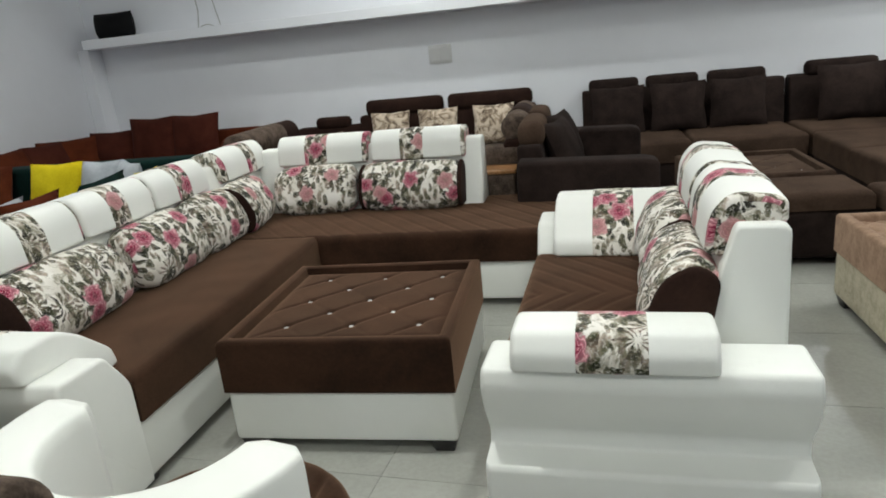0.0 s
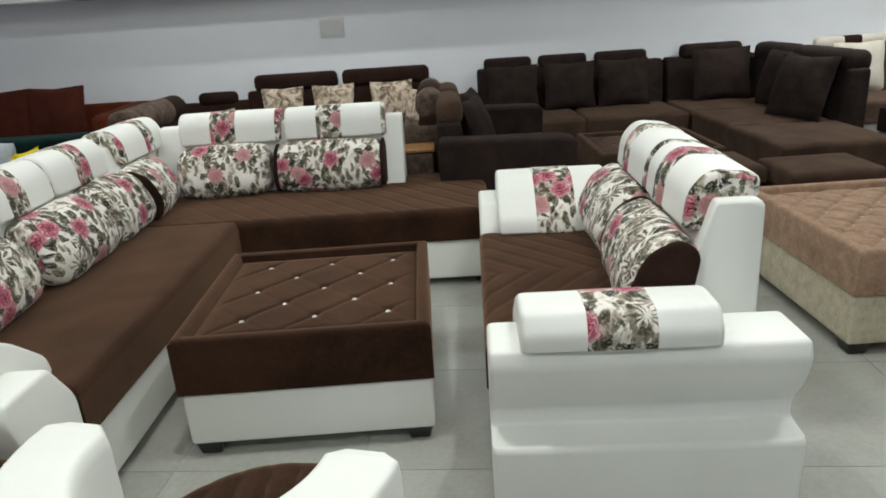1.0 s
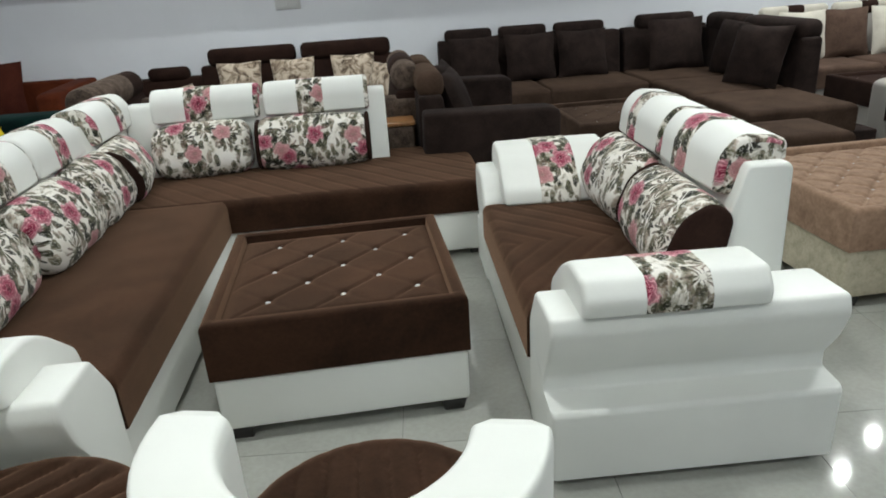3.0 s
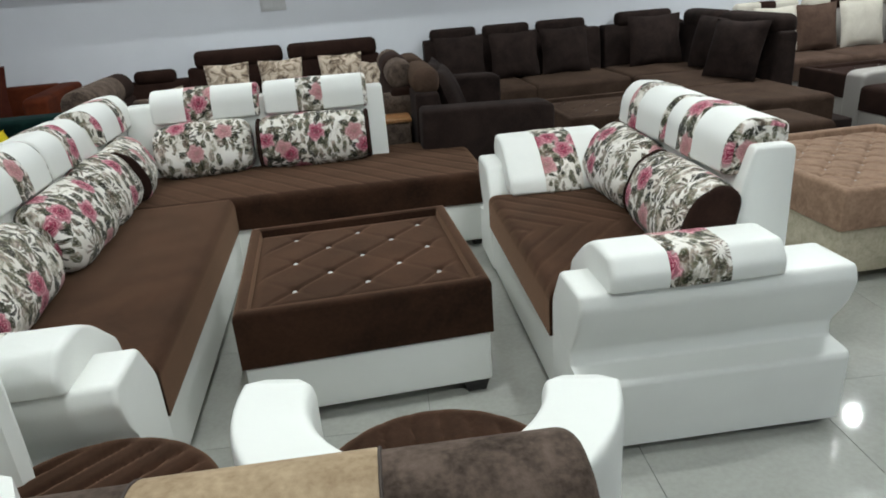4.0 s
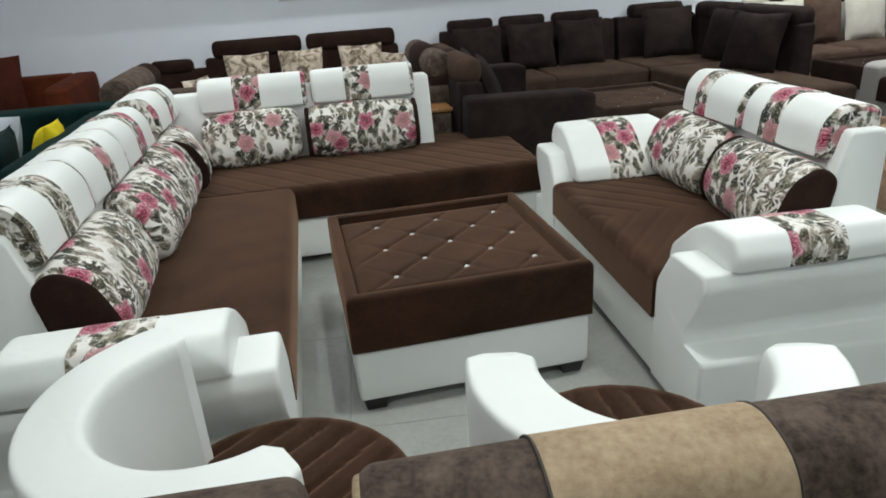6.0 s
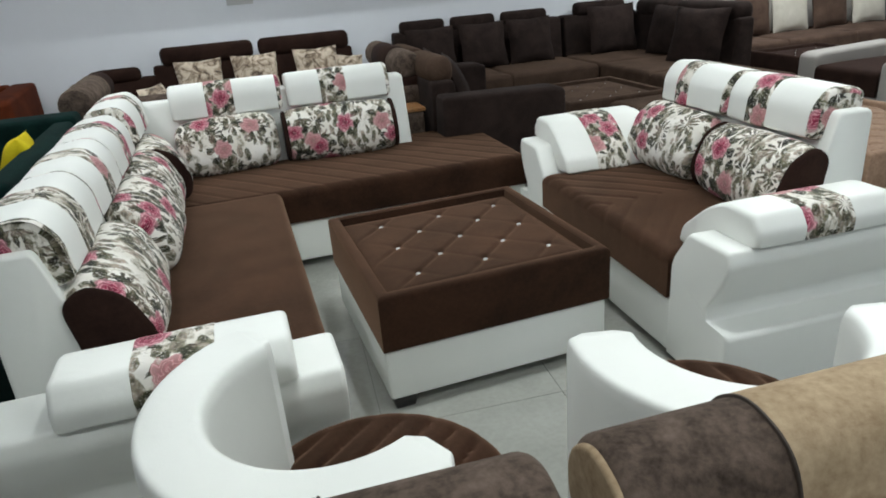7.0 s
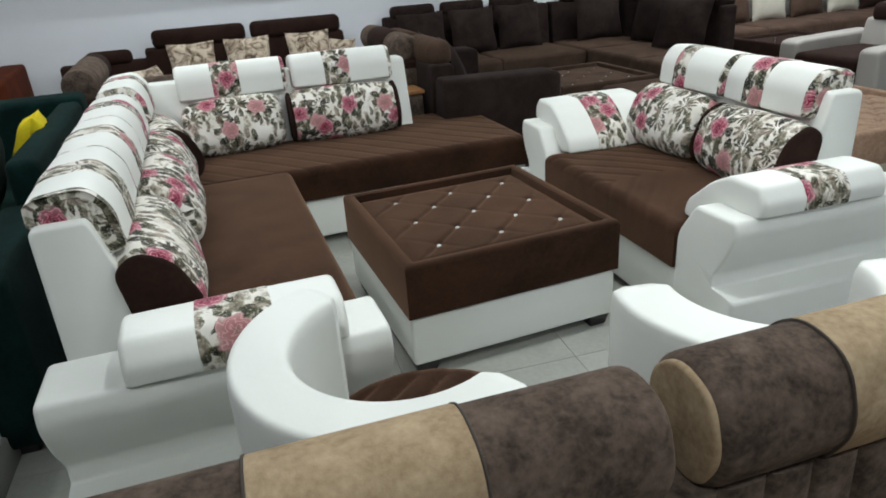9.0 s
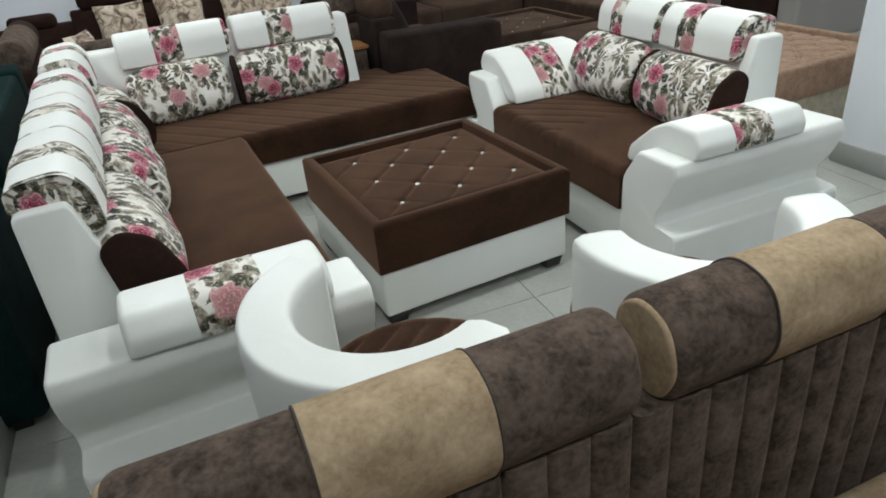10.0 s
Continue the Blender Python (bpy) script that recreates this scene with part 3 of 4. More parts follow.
back_cushion(LM @ REAR, 0.09, 0.70, "pink rose print bolster cushion leaning on the sofa back", -0.8)

# Two-seater opposite.
SM = turn(0.571, -0.506, -4)
ss = thing("two_seater_sofa", SM, "white leatherette two-seater with brown suede seat and floral headrests", "sofa")
SR = turn(0, 1.04, -90)
part("base", rbox(0.0, 0.79, -0.02, 1.06, 0.036, 0.243, 0.012), WHITE, ss, "white leatherette plinth")
part("seat", seat_block(-0.012, 0.60, 0.002, 1.038, 0.244, 0.402, chevron(0.085, 0.52), 0.04, 0.010, 0.012, 0.0042), BROWN, ss, "brown suede seat with chevron stitching")
part("backrest", extr(BACK, 0.03, 1.0, 0.012), WHITE, ss, "white leatherette backrest", 40, SR.copy())
arm_rest(ss, Matrix.Diagonal((1, -1, 1, 1)))
arm_rest(ss, turn(0, 1.04, 0))
roll_head(ss, SR, 0.04, 0.49, [(0.25, 0.45), (0.88, 1.005)])
roll_head(ss, SR, 0.50, 0.955, [(0.26, 0.50), (0.86, 1.006)])
for x, y in ((0.06, -0.24), (0.7, -0.24), (0.06, 1.28), (0.7, 1.28)):
    part("foot", foot(x, y, 0.053, 0.075), BLACK, ss, "black wooden foot")
back_cushion(SM @ SR, 0.0, 0.487, "pink rose print bolster cushion on the two-seater", 1, ())
# Its inner end panel also draws the dark line between the two cushions.
back_cushion(SM @ SR, 0.508, 1.01, "pink rose print bolster cushion on the two-seater", -1)


def centre_table(m, w, h, zb, top, base, label, rim=0.045, quilt=0.0, group="", rows=3, stud=1.0):
    """An upholstered square table: plinth, boxed top with a raised rim, tufted panel with crystal studs."""
    t = thing("centre_table", m, label, "table", group)
    e = w / 2
    part("plinth", rbox(-e + 0.008, e - 0.008, -e + 0.008, e - 0.008, 0.048, zb, 0.012), base, t)
    xs = sorted(set([round(s * (e - d), 5) for s in (-1, 1) for d in (0, 0.003, 0.008, 0.015, rim - 0.012, rim - 0.004, rim, rim + 0.006, rim + 0.014)]))

    def frame_top(x, y):
        d = e - max(abs(x), abs(y))
        if d < 0.016:
            return h - 0.016 + math.sqrt(max(0, 0.016 ** 2 - (0.016 - d) ** 2))
        if d < rim:
            return h - 0.01 * max(0, (d - rim + 0.012) / 0.012) ** 2
        return h - 0.036
    part("top_box", field(xs, xs, frame_top, zb + 0.002), top, t, "suede covered box with raised rim")
    q = e - rim - 0.004
    g = w * 0.30 / (rows - 1)
    off = (rows - 1) * g
    studs = [(i * g * 2 - off, j * g * 2 - off) for i in range(rows) for j in range(rows)] + [(i * g * 2 - off + g, j * g * 2 - off + g) for i in range(rows - 1) for j in range(rows - 1)]
    studs = [(x + 0.022, y + 0.013) for x, y in studs]
    G = g * 2

    def panel(x, y):
        z = h - 0.020 - 0.012 * min(1, max(0, (max(abs(x), abs(y)) - q + 0.05) / 0.05)) ** 2
        u, v = (x - 0.022) / G, (y - 0.013) / G
        for s, deep in ((u + v, 0.0015), (u - v, 0.0065)):
            dd = abs((s + 0.5) % 1 - 0.5) * G * 0.7071
            z -= (deep * min(1, max(0, (q - max(abs(x), abs(y))) / 0.08)) + quilt) * math.exp(-(dd / (0.006 + quilt)) ** 2)
        n = min((x - sx) ** 2 + (y - sy) ** 2 for sx, sy in studs)
        return z - 0.007 * math.exp(-n / 0.018 ** 2) + 0.0015 * noise.noise(Vector((x * 9, y * 9, 2)))
    k = 84 if rows == 3 else 130
    line = [-q + 2 * q * i / k for i in range(k + 1)]
    pn = part("tufted_panel", field(line, line, panel, h - 0.05), top, t, "sunken tufted suede panel")
    for sx, sy in studs:
        bm = lathe([(0.005 * stud, 0), (0.0105 * stud, 0.004), (0.008 * stud, 0.010), (0.003 * stud, 0.012)], 8)
        part("crystal_stud", bm, CRYSTAL, t, "", 20, pose(sx, sy, panel(sx, sy) - 0.001))
    for sx in (-1, 1):
        for sy in (-1, 1):
            part("leg", foot(sx * (e - 0.06), sy * (e - 0.06), 0.052, 0.085), BLACK, t, "black wooden block leg")
    return t


centre_table(turn(0, 0, 0), 0.806, 0.425, 0.233, BROWN, WHITE, "square brown suede centre table with crystal studs on white plinth")
centre_table(turn(2.415, 0.385, -1), 0.94, 0.425, 0.25, CARAMEL, CREAM, "large square tan suede table with quilted top and cream plinth", 0.05, 0.0055, "", 4)


def tub_chair(m, label, R):
    """A half-round tub chair: white shell, round brown seat."""
    c = thing("tub_chair", m, label, "chair", "white tub chairs")
    r = 0.188
    sec = fillet([(0, 0.04, 0.01), (R - r, 0.04, 0.01), (R - r + 0.004, 0.686, 0.03), (R - r, 0.709, 0.02), (0.008, 0.709, 0.02), (0, 0.686, 0.03)], 0.02, 4)
    path = [(math.radians(a), 0.0) for a in range(180, 361, 6)]
    rings = []

    def ring(cx, cy, dx, dy, sc):
        hw = (R - r) / 2
        return [(cx + dx * (r + hw + (p - hw) * sc), cy + dy * (r + hw + (p - hw) * sc), 0.37 + (z - 0.37) * (0.95 + 0.05 * sc) if sc < 1 else z) for p, z in sec]
    for k in range(4):
        a = math.pi / 2 * k / 3
        rings.append(ring(0, 0.026 - 0.022 * math.sin(a), -1, 0, 0.60 + 0.40 * math.sin(a)))
    for a, _ in path:
        rings.append(ring(0, 0, math.cos(a), math.sin(a), 1.0))
    for k in range(3, -1, -1):
        a = math.pi / 2 * k / 3
        rings.append(ring(0, 0.026 - 0.022 * math.sin(a), 1, 0, 0.60 + 0.40 * math.sin(a)))
    part("shell", skin(rings), WHITE, c, "curved white leatherette shell")
    bm = bmesh.new()
    n, rr = 120, 0.268
    rad = [rr * k / 44 for k in range(1, 40)] + [rr - 0.017, rr - 0.009, rr - 0.003, rr]
    st = stripes(0.062, 1.0, 0.25)

    def top(x, y):
        d = rr - math.hypot(x, y)
        z = 0.425 - (0.03 - math.sqrt(max(0, 0.03 ** 2 - (0.03 - d) ** 2)) if d < 0.03 else 0)
        return z - 0.009 * min(1, d / 0.05) * math.exp(-(st(x, y) / 0.008) ** 2)
    mid = bm.verts.new((0, 0, top(0, 0)))
    prev = None
    for q in rad + [rr, rr - 0.02]:
        first = prev is None
        down = prev is not None and q <= rad[-1] and len(cur_z) >= len(rad)
        ringv = []
        for k in range(n):
            x, y = q * math.cos(2 * math.pi * k / n), q * math.sin(2 * math.pi * k / n)
            ringv.append(bm.verts.new((x, y, 0.05 if down else top(x, y))))
        if first:
            cur_z = [0]
            for k in range(n):
                bm.faces.new((mid, ringv[k], ringv[(k + 1) % n]))
        else:
            cur_z.append(0)
            for k in range(n):
                bm.faces.new((prev[k], ringv[k], ringv[(k + 1) % n], prev[(k + 1) % n]))
        prev = ringv
    bm.faces.new(list(reversed(prev)))
    part("seat", bm, BROWN, c, "round brown suede seat with stitched stripes", 40, pose(0, 0.076, 0))
    for a in (45, 135, 225, 315):
        part("foot", foot(0.2 * math.cos(radians(a)), 0.2 * math.sin(radians(a)) + 0.02, 0.053, 0.05), BLACK, c, "black wooden foot")


tub_chair(turn(0.055, -1.357, -15.4), "white leatherette tub chair with round brown seat, facing the table", 0.311)
tub_chair(turn(-0.674, -1.224, -65), "white leatherette tub chair with round brown seat beside the corner sofa", 0.296)

# ---- the mottled recliner sofa in front ----
RM = turn(-0.486, -1.725, -4)
rc = thing("channel_back_sofa", RM, "mocha and tan suede sofa with channelled back and padded headrests", "sofa")
HEAD = fillet([(-0.048, 0.722, 0.03), (-0.083, 0.790, 0.05), (-0.055, 0.872, 0.06), (0.02, 0.888, 0.06), (0.075, 0.845, 0.05), (0.075, 0.770, 0.03), (-0.005, 0.716, 0.02)], 0.045, 5)
for x0, x1, b0, b1 in ((-0.705, -0.032, 0.333, 0.672), (0.018, 0.652, 0.286, 0.672)):
    h = part("headrest", extr(HEAD, x0, x1, 0.022, 6, 0.012, 6), MOCHA, rc, "padded mocha suede headrest with a tan middle band")
    L = x1 - x0
    part("tan_band", extr(HEAD, x0 + b0 * L, x0 + b1 * L, 0.004, 2, 0, 3, 0.003), TAN, h)
    for s in (b0, b1):
        part("piping", extr(HEAD, x0 + s * L - 0.0018, x0 + s * L + 0.0018, 0.0014, 2, 0, 1, 0.0038), SEAM, h)
    part("end_panel", extr(HEAD, x0 - 0.003, x0 + 0.02, 0.006, 3, 0, 1, -0.009), TAN, h, "tan suede end panel")
P = 0.071


def channel(x, y):
    u = (x % P) / P
    return 0.050 + 0.014 * max(0, 1 - (2 * u - 1) ** 4) ** 0.6 - 0.05 * max(0, y - 0.2) ** 1.5


for x0, n in ((-0.742, 10), (-0.030, 10)):
    xs = [x0 + P * (k + f) for k in range(n) for f in (0, 0.04, 0.12, 0.3, 0.5, 0.7, 0.88, 0.96)] + [x0 + P * n]
    x0p = x0
    bm = field(xs, [0.30 + 0.428 * j / 16 for j in range(17)], lambda x, y: channel(x - x0p, y - 0.30), 0.0)
    part("backrest", bm, MOCHA, rc, "backrest of vertical stitched channels", 60, Matrix(((1, 0, 0, 0), (0, 0, -1, 0.0), (0, 1, 0, 0), (0, 0, 0, 1))))
part("back_frame", rbox(-0.76, 0.68, -0.04, 0.03, 0.06, 0.722, 0.02), MOCHA, rc)
part("seat", seat_block(-0.74, 0.66, -0.66, -0.09, 0.20, 0.40, stripes(0.7, 1, 0, 0.05), 0.05, 0.03), TAN, rc, "tan suede seat")
part("base", rbox(-0.76, 0.68, -0.62, 0.0, 0.05, 0.205, 0.015), MOCHA, rc)
for x0, x1 in ((-0.98, -0.765), (0.685, 0.86)):
    part("armrest", rbox(x0, x1, -0.64, 0.06, 0.05, 0.56, 0.06, 5), MOCHA, rc, "rounded mocha suede armrest")
for x in (-0.9, 0.78):
    for y in (-0.58, 0.0):
        part("foot", foot(x, y, 0.053, 0.06), BLACK, rc)


# ---- the other sofas of the showroom ----
def scatter(m, w, h, d, material, label, lean=-14, group="scatter cushions"):
    c = tagged(part("scatter_cushion", pillow(w, h, d), material), label, "cushion", group)
    c.matrix_world = m @ pose(0, 0, 0, lean, 0, 0)
    return c


def plain_sofa(name, m, L, D, body, seatm, label, base=None, seat_z=0.42, back_h=0.78, heads=(), arms=(0, 0), back=(0, None), head_mat=None, band=None, group="", head_r=0.05, arm_len=None, bar=(0.80, 0.885, 0.10)):
    """A sofa that faces -y: plinth, seat, backrest, arms and bar headrests."""
    s = thing(name, m, label, "sofa", group)
    base = base or body
    b0, b1 = back[0], back[1] or L
    part("base", rbox(0.0, L, 0.01, D, 0.05, 0.24, 0.012), base, s)
    k = max(1, round(L / 0.75))
    for i in range(k):
        part("seat", seat_block(L * i / k + 0.003, L * (i + 1) / k - 0.003, -0.005, D - 0.16, 0.242, seat_z, None, 0.04, 0.05), seatm, s, "upholstered seat cushion")
    part("backrest", extr(fillet([(D - 0.2, seat_z - 0.05), (D - 0.15, back_h), (D - 0.01, back_h), (D, 0.05), (D - 0.16, 0.05)], 0.025), b0, b1, 0.02), body, s)
    for x0, x1 in heads:
        h = part("headrest", rbox(x0, x1, D - 0.17, D - 0.17 + bar[2], bar[0] - 0.03, bar[1], head_r, 4), head_mat or body, s, "padded bar headrest")
        if band:
            part("band", rbox(x0 + 0.34 * (x1 - x0), x0 + 0.66 * (x1 - x0), D - 0.173, D - 0.167 + bar[2], bar[0] - 0.033, bar[1] + 0.003, head_r, 4), band, h)
    for x0, on in ((-0.18, arms[0]), (L, arms[1])):
        if on:
            part("armrest", extr(fillet([(0.0, 0.05), (0.0, on - 0.02, 0.09), (0.06, on, 0.08), ((arm_len or D) - 0.02, on + 0.02, 0.03), (arm_len or D, 0.05)], 0.02, 5), x0, x0 + 0.18, 0.03, 4), body, s, "rounded upholstered armrest")
    for x in (0.06, L - 0.06):
        for y in (0.08, D - 0.08):
            part("foot", foot(x, y, 0.053, 0.06), BLACK, s)
    return s


# Charcoal set: three-seater, corner unit, two-seater, stools and table.
plain_sofa("three_seater_sofa", ROOM @ pose(0.83, 3.288, 0), 1.68, 0.88, CHAR, CHARSEAT, "charcoal brown fabric three-seater with bar headrests against the wall", heads=((0.06, 0.49), (0.55, 0.99), (1.06, 1.53)), back_h=0.79)
for k, u in enumerate((1.13, 1.632, 2.109)):
    scatter(ROOM @ pose(u, 3.806, 0.42), 0.46, 0.42, 0.15, CHAR, "large charcoal brown scatter cushion on the three-seater", -16)
plain_sofa("corner_sofa", ROOM @ pose(3.44, 4.061, 0, 0, 0, -90) @ pose(0.0, -0.9, 0), 2.28, 0.9, CHAR, CHARSEAT, "charcoal brown fabric chaise sofa with roll headrest", heads=((0.12, 0.72), (0.76, 1.58)), back=(0, 1.62), back_h=0.77, bar=(0.76, 0.89, 0.2), head_r=0.07)
plain_sofa("corner_chair", ROOM @ pose(2.544, 3.288, 0), 0.80, 0.88, CHAR, CHARSEAT, "charcoal brown corner seat with bar headrest", heads=((0.12, 0.68),), back_h=0.79, bar=(0.80, 0.9, 0.12))
scatter(ROOM @ pose(2.966, 3.768, 0.42), 0.52, 0.46, 0.16, CHAR, "large charcoal brown scatter cushion in the corner", -14)
scatter(ROOM @ pose(3.172, 3.269, 0.42, 0, 0, -80), 0.48, 0.45, 0.16, CHAR, "large charcoal brown scatter cushion on the chaise", -14)
scatter(ROOM @ pose(3.026, 2.681, 0.42, 0, 0, -70), 0.50, 0.46, 0.16, CHAR, "large charcoal brown scatter cushion on the chaise", -18)
plain_sofa("two_seater_sofa", ROOM @ pose(1.241, 1.664, 0, 0, 0, 90), 1.14, 0.80, CHAR, CHARSEAT, "charcoal brown fabric two-seater with rounded arms", arms=(0.615, 0.615), heads=((0.04, 0.55), (0.59, 1.1)), back_h=0.70, bar=(0.70, 0.835, 0.16), head_r=0.06, head_mat=CHARSEAT)
for v in (2.005, 2.43):
    scatter(ROOM @ pose(0.782, v, 0.42, 0, 0, 75), 0.42, 0.40, 0.15, CHAR, "charcoal brown scatter cushion on the two-seater", -20)
centre_table(ROOM @ pose(1.844, 2.242, 0), 0.78, 0.42, 0.22, CHARSEAT, CHAR, "square charcoal brown fabric centre table with crystal studs", stud=0.55)


def stool(m, label):
    s = thing("stool", m, label, "stool", "charcoal stools")
    part("body", rbox(-0.26, 0.26, -0.21, 0.21, 0.04, 0.30, 0.02), CHAR, s)
    part("cushion", seat_block(-0.265, 0.265, -0.215, 0.215, 0.302, 0.40, None, 0.04, 0.05), CHARSEAT, s)
    for x in (-0.2, 0.2):
        for y in (-0.16, 0.16):
            part("foot", foot(x, y, 0.043, 0.05), BLACK, s)


stool(ROOM @ pose(2.569, 1.403, 0), "charcoal brown fabric box stool in front of the chaise")
stool(ROOM @ pose(2.015, 1.626, 0), "charcoal brown fabric box stool beside the two-seater")

# Mottled brown set with cream print cushions.
plain_sofa("brown_sofa", ROOM @ pose(-1.248, 3.212, 0), 1.66, 0.86, CHOCO, MOCHA, "dark brown suede sofa with bar headrests against the wall", heads=((0.07, 0.82), (0.86, 1.64)), back_h=0.74, bar=(0.76, 0.878, 0.12))
plain_sofa("brown_chair", ROOM @ pose(-1.898, 3.25, 0), 0.66, 0.82, CHOCO, MOCHA, "dark brown suede corner seat against the wall", heads=((0.2, 0.55),), back_h=0.665, bar=(0.67, 0.755, 0.12))
for k, u in enumerate((-0.891, -0.447, 0.058)):
    scatter(ROOM @ pose(u, 3.674, 0.43), 0.37, 0.355, 0.13, CREAMPRINT, "cream leaf print scatter cushion on the brown sofa", -12)
scatter(ROOM @ pose(0.254, 3.495, 0.43, 0, 0, -50), 0.28, 0.29, 0.11, CREAMPRINT, "cream leaf print scatter cushion leaning in the corner", -16)
scatter(ROOM @ pose(-1.134, 2.967, 0.43, 0, 0, 60), 0.30, 0.29, 0.11, CREAMPRINT, "cream leaf print scatter cushion by the brown armrest", -20)


def roll_sofa(m, L, label, flip):
    s = thing("roll_back_sofa", m, label, "sofa", "mottled brown roll-back sofas")
    part("base", rbox(0, L, 0, 0.72, 0.05, 0.24, 0.012), CHOCO, s)
    part("seat", seat_block(0.003, L - 0.003, -0.005, 0.56, 0.242, 0.42, None, 0.04, 0.05), MOCHA, s)
    part("backrest", extr(fillet([(0.5, 0.38), (0.55, 0.70), (0.70, 0.70), (0.72, 0.05), (0.55, 0.05)], 0.03), 0, L, 0.02), CHOCO, s)
    prof = [(0.62 + 0.092 * math.cos(a), 0.765 + 0.092 * math.sin(a)) for a in (2 * math.pi * k / 20 for k in range(20))]
    h = part("roll_headrest", extr(prof, 0.02, L - 0.02, 0.05, 5, 0.02, 4), MOCHA if flip else CHOCO, s, "round padded roll headrest")
    part("band", extr(prof, 0.28 * L if flip else 0.012, 0.72 * L, 0.02 if not flip else 0.006, 2, 0, 2, 0.003), CHOCO if flip else MOCHA, h, "contrasting suede band")
    part("end_block", rbox(L - 0.16, L + 0.02, 0.02, 0.72, 0.05, 0.66, 0.05, 4), MOCHA, s, "mottled mocha suede end block")
    for x in (0.06, L - 0.06):
        part("foot", foot(x, 0.1, 0.053, 0.06), BLACK, s)
    return s


roll_sofa(ROOM @ pose(-0.883, 1.936, 0, 0, 0, 90), 0.98, "dark and mocha suede seat with a round roll headrest", 0)
roll_sofa(ROOM @ pose(-0.21, 2.967, 0, 0, 0, -90), 0.98, "mocha suede seat with a round roll headrest beside a small table", 1)
st = thing("side_table", ROOM @ pose(0.308, 1.901, 0), "small brown fabric side table with amber wood top", "table")
part("body", rbox(-0.09, 0.11, -0.13, 0.12, 0.0, 0.52, 0.012), MOCHA, st)
part("top", rbox(-0.10, 0.12, -0.14, 0.13, 0.522, 0.545, 0.005), WOODTOP, st, "amber wood top")

# Pale grey and brown set at the far end.
plain_sofa("grey_sofa", ROOM @ pose(3.747, 3.231, 0), 3.3, 0.9, GREYW, COCOA, "pale grey and brown sofa with cream and brown headrests", heads=((0.1, 0.76), (0.82, 1.5), (1.56, 2.24), (2.3, 2.98)), head_mat=IVORY, band=CHOCO, back_h=0.78)
for k, (u, mt, nm) in enumerate(((4.132, IVORY, "ivory"), (4.541, COCOA, "cocoa brown"), (5.027, IVORY, "ivory"), (5.548, COCOA, "cocoa brown"), (6.075, IVORY, "ivory"), (6.554, CHOCO, "dark brown"))):
    scatter(ROOM @ pose(u, 3.702, 0.42), 0.46, 0.44, 0.14, mt, nm + " scatter cushion on the grey sofa", -13)
centre_table(ROOM @ pose(4.201, 2.553, 0), 0.74, 0.42, 0.24, CHOCO, GREYW, "square brown suede centre table on pale grey plinth", stud=0.4)
plain_sofa("grey_chair", ROOM @ pose(3.626, 1.972, 0, 0, 0, -90), 0.55, 0.85, GREYW, CHOCO, "pale grey armchair with rounded arms and brown seat", arms=(0.50, 0.50), back_h=0.62, heads=((0.04, 0.51),), head_mat=CHOCO, bar=(0.62, 0.74, 0.16))

# Rust set by the far corner.
plain_sofa("rust_sofa", ROOM @ pose(-4.14, 3.174, 0), 1.82, 0.86, RUST, RUST, "rust orange velvet sofa in the corner", back_h=0.72, arms=(0, 0.70))
plain_sofa("rust_sofa", ROOM @ pose(-3.27, 2.10, 0, 0, 0, 90), 1.05, 0.86, RUST, RUST, "rust orange velvet sofa along the side wall", back_h=0.70, arms=(0.6, 0))
for u in (-3.318, -2.86):
    scatter(ROOM @ pose(u, 3.646, 0.42), 0.52, 0.50, 0.16, MAROON, "large maroon velvet cushion on the rust sofa", -12)
for u, v, a, mt, nm, w in ((-3.797, 3.627, 10, MAROON, "maroon", 0.5), (-3.853, 3.155, 40, RUST, "rust orange", 0.52), (-3.80, 2.93, 75, MAROON, "maroon", 0.40), (-3.82, 2.56, 85, RUST, "rust orange", 0.40), (-3.82, 2.2, 88, MAROON, "maroon", 0.36)):
    scatter(ROOM @ pose(u, v, 0.42, 0, 0, a), w, 0.42, 0.16, mt, nm + " velvet cushion on the rust sofa", -25)

plain_sofa("rust_chair", ROOM @ pose(-2.309, 2.891, 0, 0, 0, -90), 0.58, 0.80, RUST, RUST, "rust orange velvet armchair with low arms", seat_z=0.36, back_h=0.45, arms=(0.42, 0.42))

# Bottle green corner sofa behind the floral one.
GM = turn(-1.42, 1.90, -2)
gs = thing("green_sofa", GM, "bottle green velvet corner sofa backing the floral sofa", "sofa")
part("back", rbox(-2.4, 0.0, -0.2, 0.0, 0.04, 0.765, 0.03, 4), GREEN, gs)
part("side_back", rbox(-0.11, 0.0, -1.45, -0.205, 0.04, 0.745, 0.03, 4), GREEN, gs)
part("armrest", rbox(-0.16, 0.0, -2.18, -1.455, 0.04, 0.60, 0.04, 4), GREEN, gs)
part("seat", seat_block(-2.4, -0.205, -0.95, -0.205, 0.12, 0.42, None, 0.04, 0.06), GREEN, gs)
part("seat", seat_block(-0.92, -0.165, -2.16, -0.955, 0.12, 0.42, None, 0.04, 0.06), GREEN, gs)
for x, y in ((-0.1, -2.1), (-0.85, -2.1), (-2.3, -0.1), (-0.1, -0.1)):
    part("foot", foot(x, y, 0.13, 0.07), BLACK, gs)
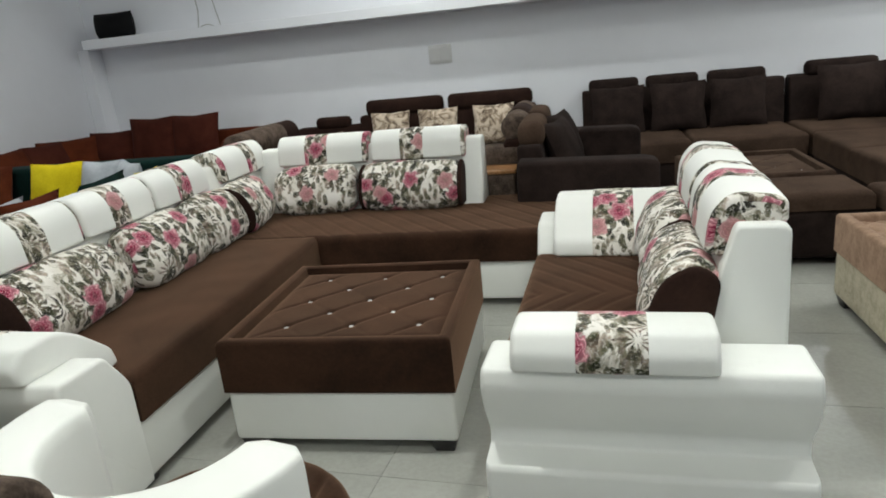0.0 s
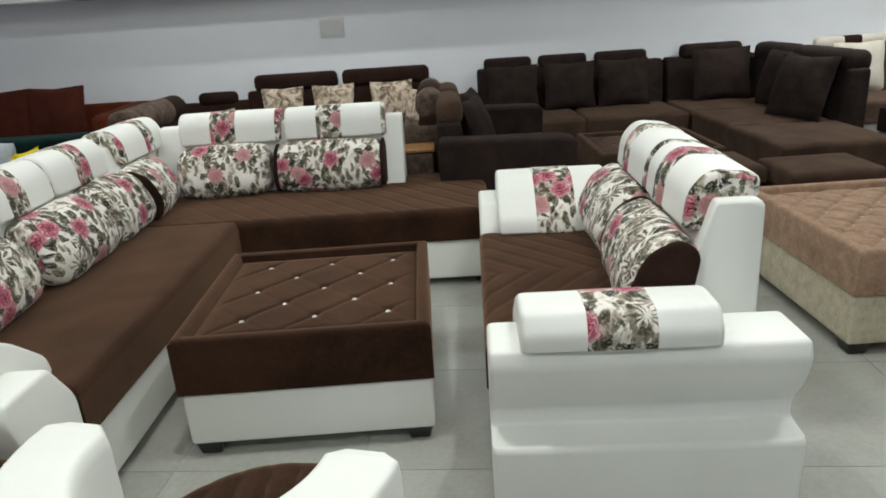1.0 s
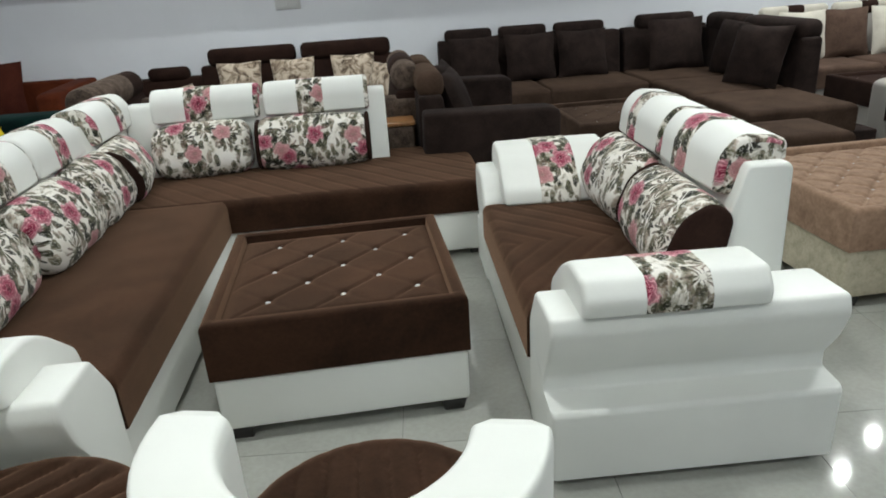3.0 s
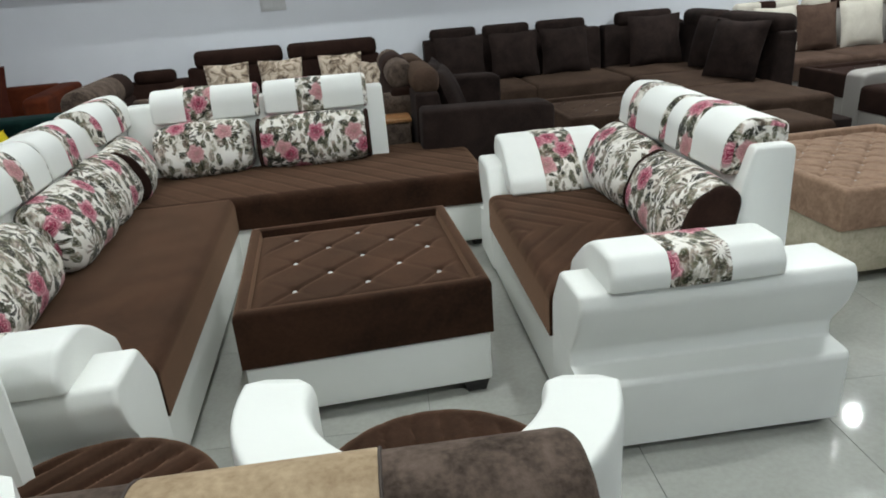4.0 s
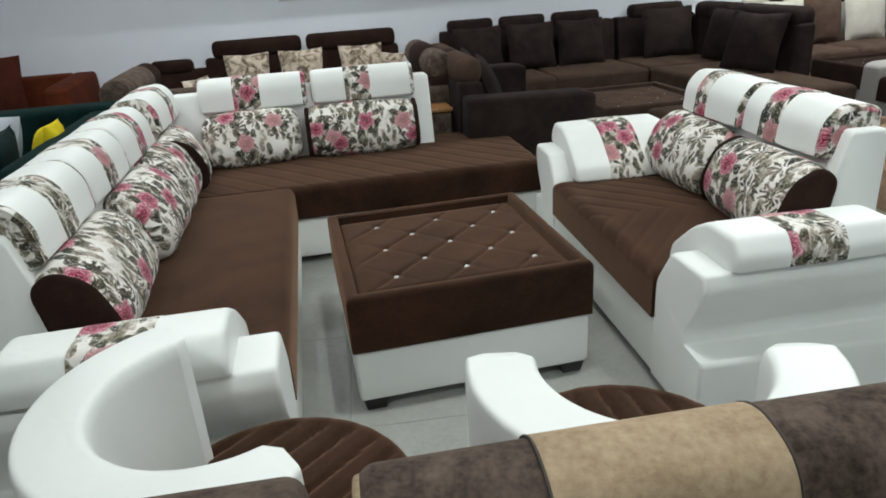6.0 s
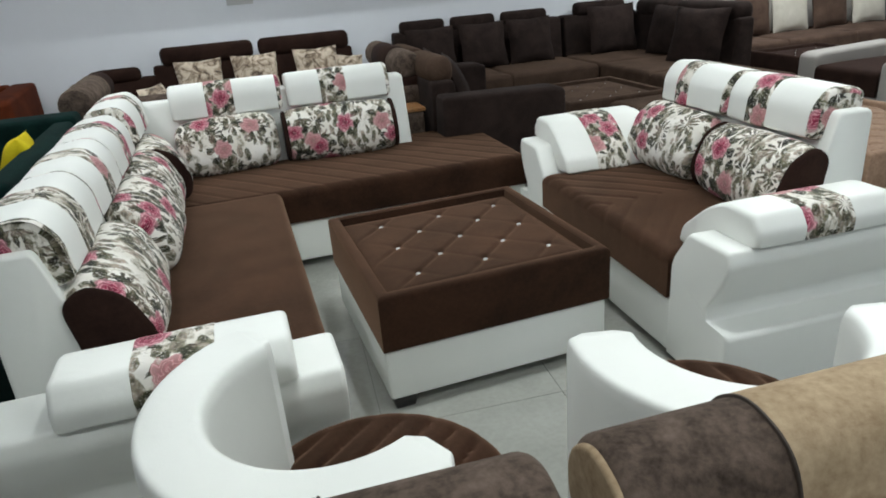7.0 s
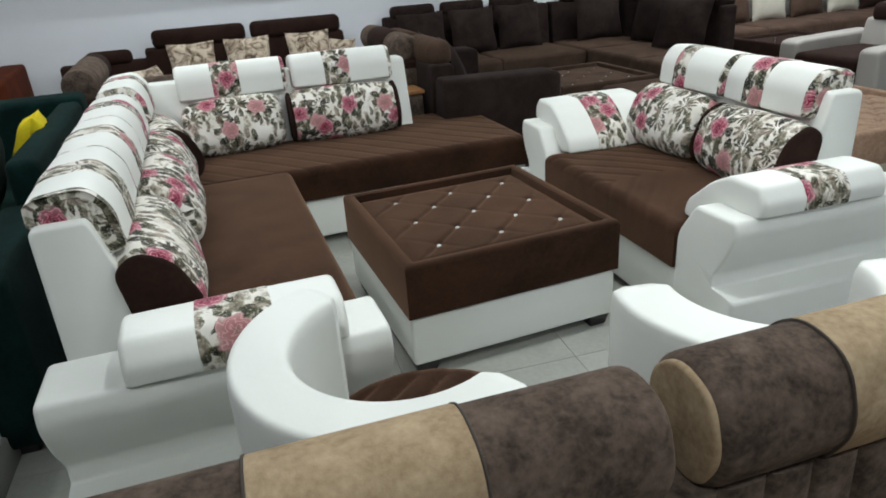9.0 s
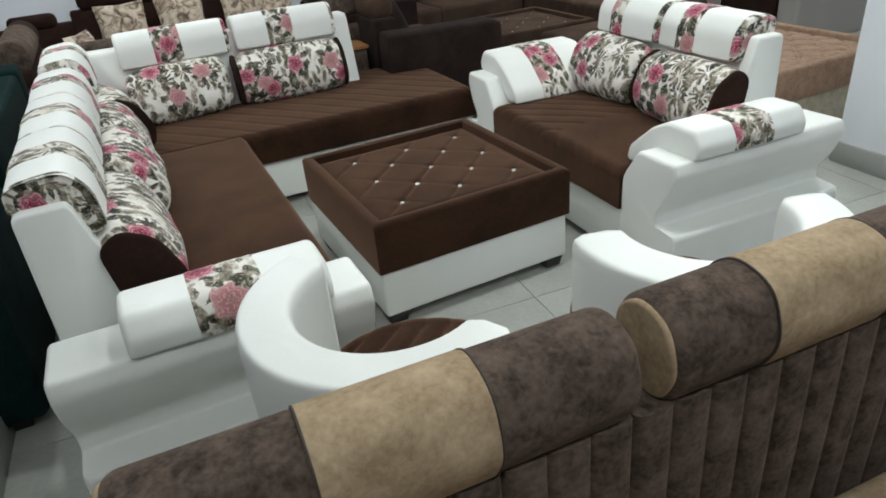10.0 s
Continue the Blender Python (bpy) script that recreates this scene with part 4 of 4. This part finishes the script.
for x, y, a, mt, nm, w in ((-1.18, -0.36, 0, YELLOW, "bright yellow", 0.42), (-0.80, -0.40, -6, SILVER, "silver grey", 0.34), (-1.75, -0.36, 4, RUST, "rust", 0.42),
                           (-0.56, -0.50, -40, SILVER, "silver grey", 0.42), (-0.22, -0.80, -88, YELLOW, "yellow", 0.22), (-0.36, -1.00, -78, GREEN, "green", 0.50), (-0.40, -1.45, -88, RUST, "rust", 0.40), (-0.46, -1.62, -84, SILVER, "silver grey", 0.42)):
    scatter(GM @ pose(x, y, 0.42, 0, 0, a), w, 0.40, 0.14, mt, nm + " scatter cushion on the green sofa", -18)

# ---- floor tiles ----
GRID = ROOM.inverted() @ pose(0, 0, 0, 0, 0, -6)
tile_mesh = None
S6, J = 0.6, 0.0022
far = bmesh.new()


def slab(side, thick):
    """A square tile with sharp edges, its top at zero."""
    bm = bmesh.new()
    bmesh.ops.create_cube(bm, size=1.0)
    bmesh.ops.transform(bm, matrix=Matrix.Translation((side / 2, side / 2, -thick / 2)) @ Matrix.Diagonal((side, side, thick, 1)), verts=bm.verts)
    return bm


def clip(poly, axis, value, keep_less):
    """The part of a polygon on one side of a wall line."""
    out = []
    for i, a in enumerate(poly):
        b = poly[(i + 1) % len(poly)]
        da, db = a[axis] - value, b[axis] - value
        ina, inb = (da <= 0, db <= 0) if keep_less else (da >= 0, db >= 0)
        if ina:
            out.append(a)
        if ina != inb:
            out.append(a.lerp(b, da / (da - db)))
    return out


for i in range(-12, 18):
    for j in range(-14, 12):
        a, b = 0.21 + S6 * i, -0.50 + S6 * j
        quad = [GRID @ Vector((a + p, b + q, 0)) for p, q in ((0, 0), (S6 - J, 0), (S6 - J, S6 - J), (0, S6 - J))]
        inside = all(WALL_U < q.x < RIGHT_U and FRONT_V < q.y < WALL_V for q in quad)
        if inside and -2.2 < a < 5.0 and -3.2 < b < 3.4:
            if tile_mesh is None:
                ob = part("tile", slab(S6 - J, 0.006), TILEM, floor)
                tile_mesh = ob.data
            else:
                ob = new("tile", tile_mesh)
                ob.parent = floor
            ob.matrix_basis = GRID @ pose(a, b, 0)
            continue
        for axis, value, less in ((0, WALL_U, False), (0, RIGHT_U, True), (1, FRONT_V, False), (1, WALL_V, True)):
            quad = clip(quad, axis, value, less) if quad else quad
        if len(quad) < 3:
            continue
        top = [far.verts.new(q) for q in quad]
        low = [far.verts.new(q - Vector((0, 0, 0.006))) for q in quad]
        far.faces.new(top)
        for k in range(len(top)):
            m = (k + 1) % len(top)
            far.faces.new((top[k], low[k], low[m], top[m]))
tagged(part("far_tiles", far, TILEM, floor), kind="stuff")
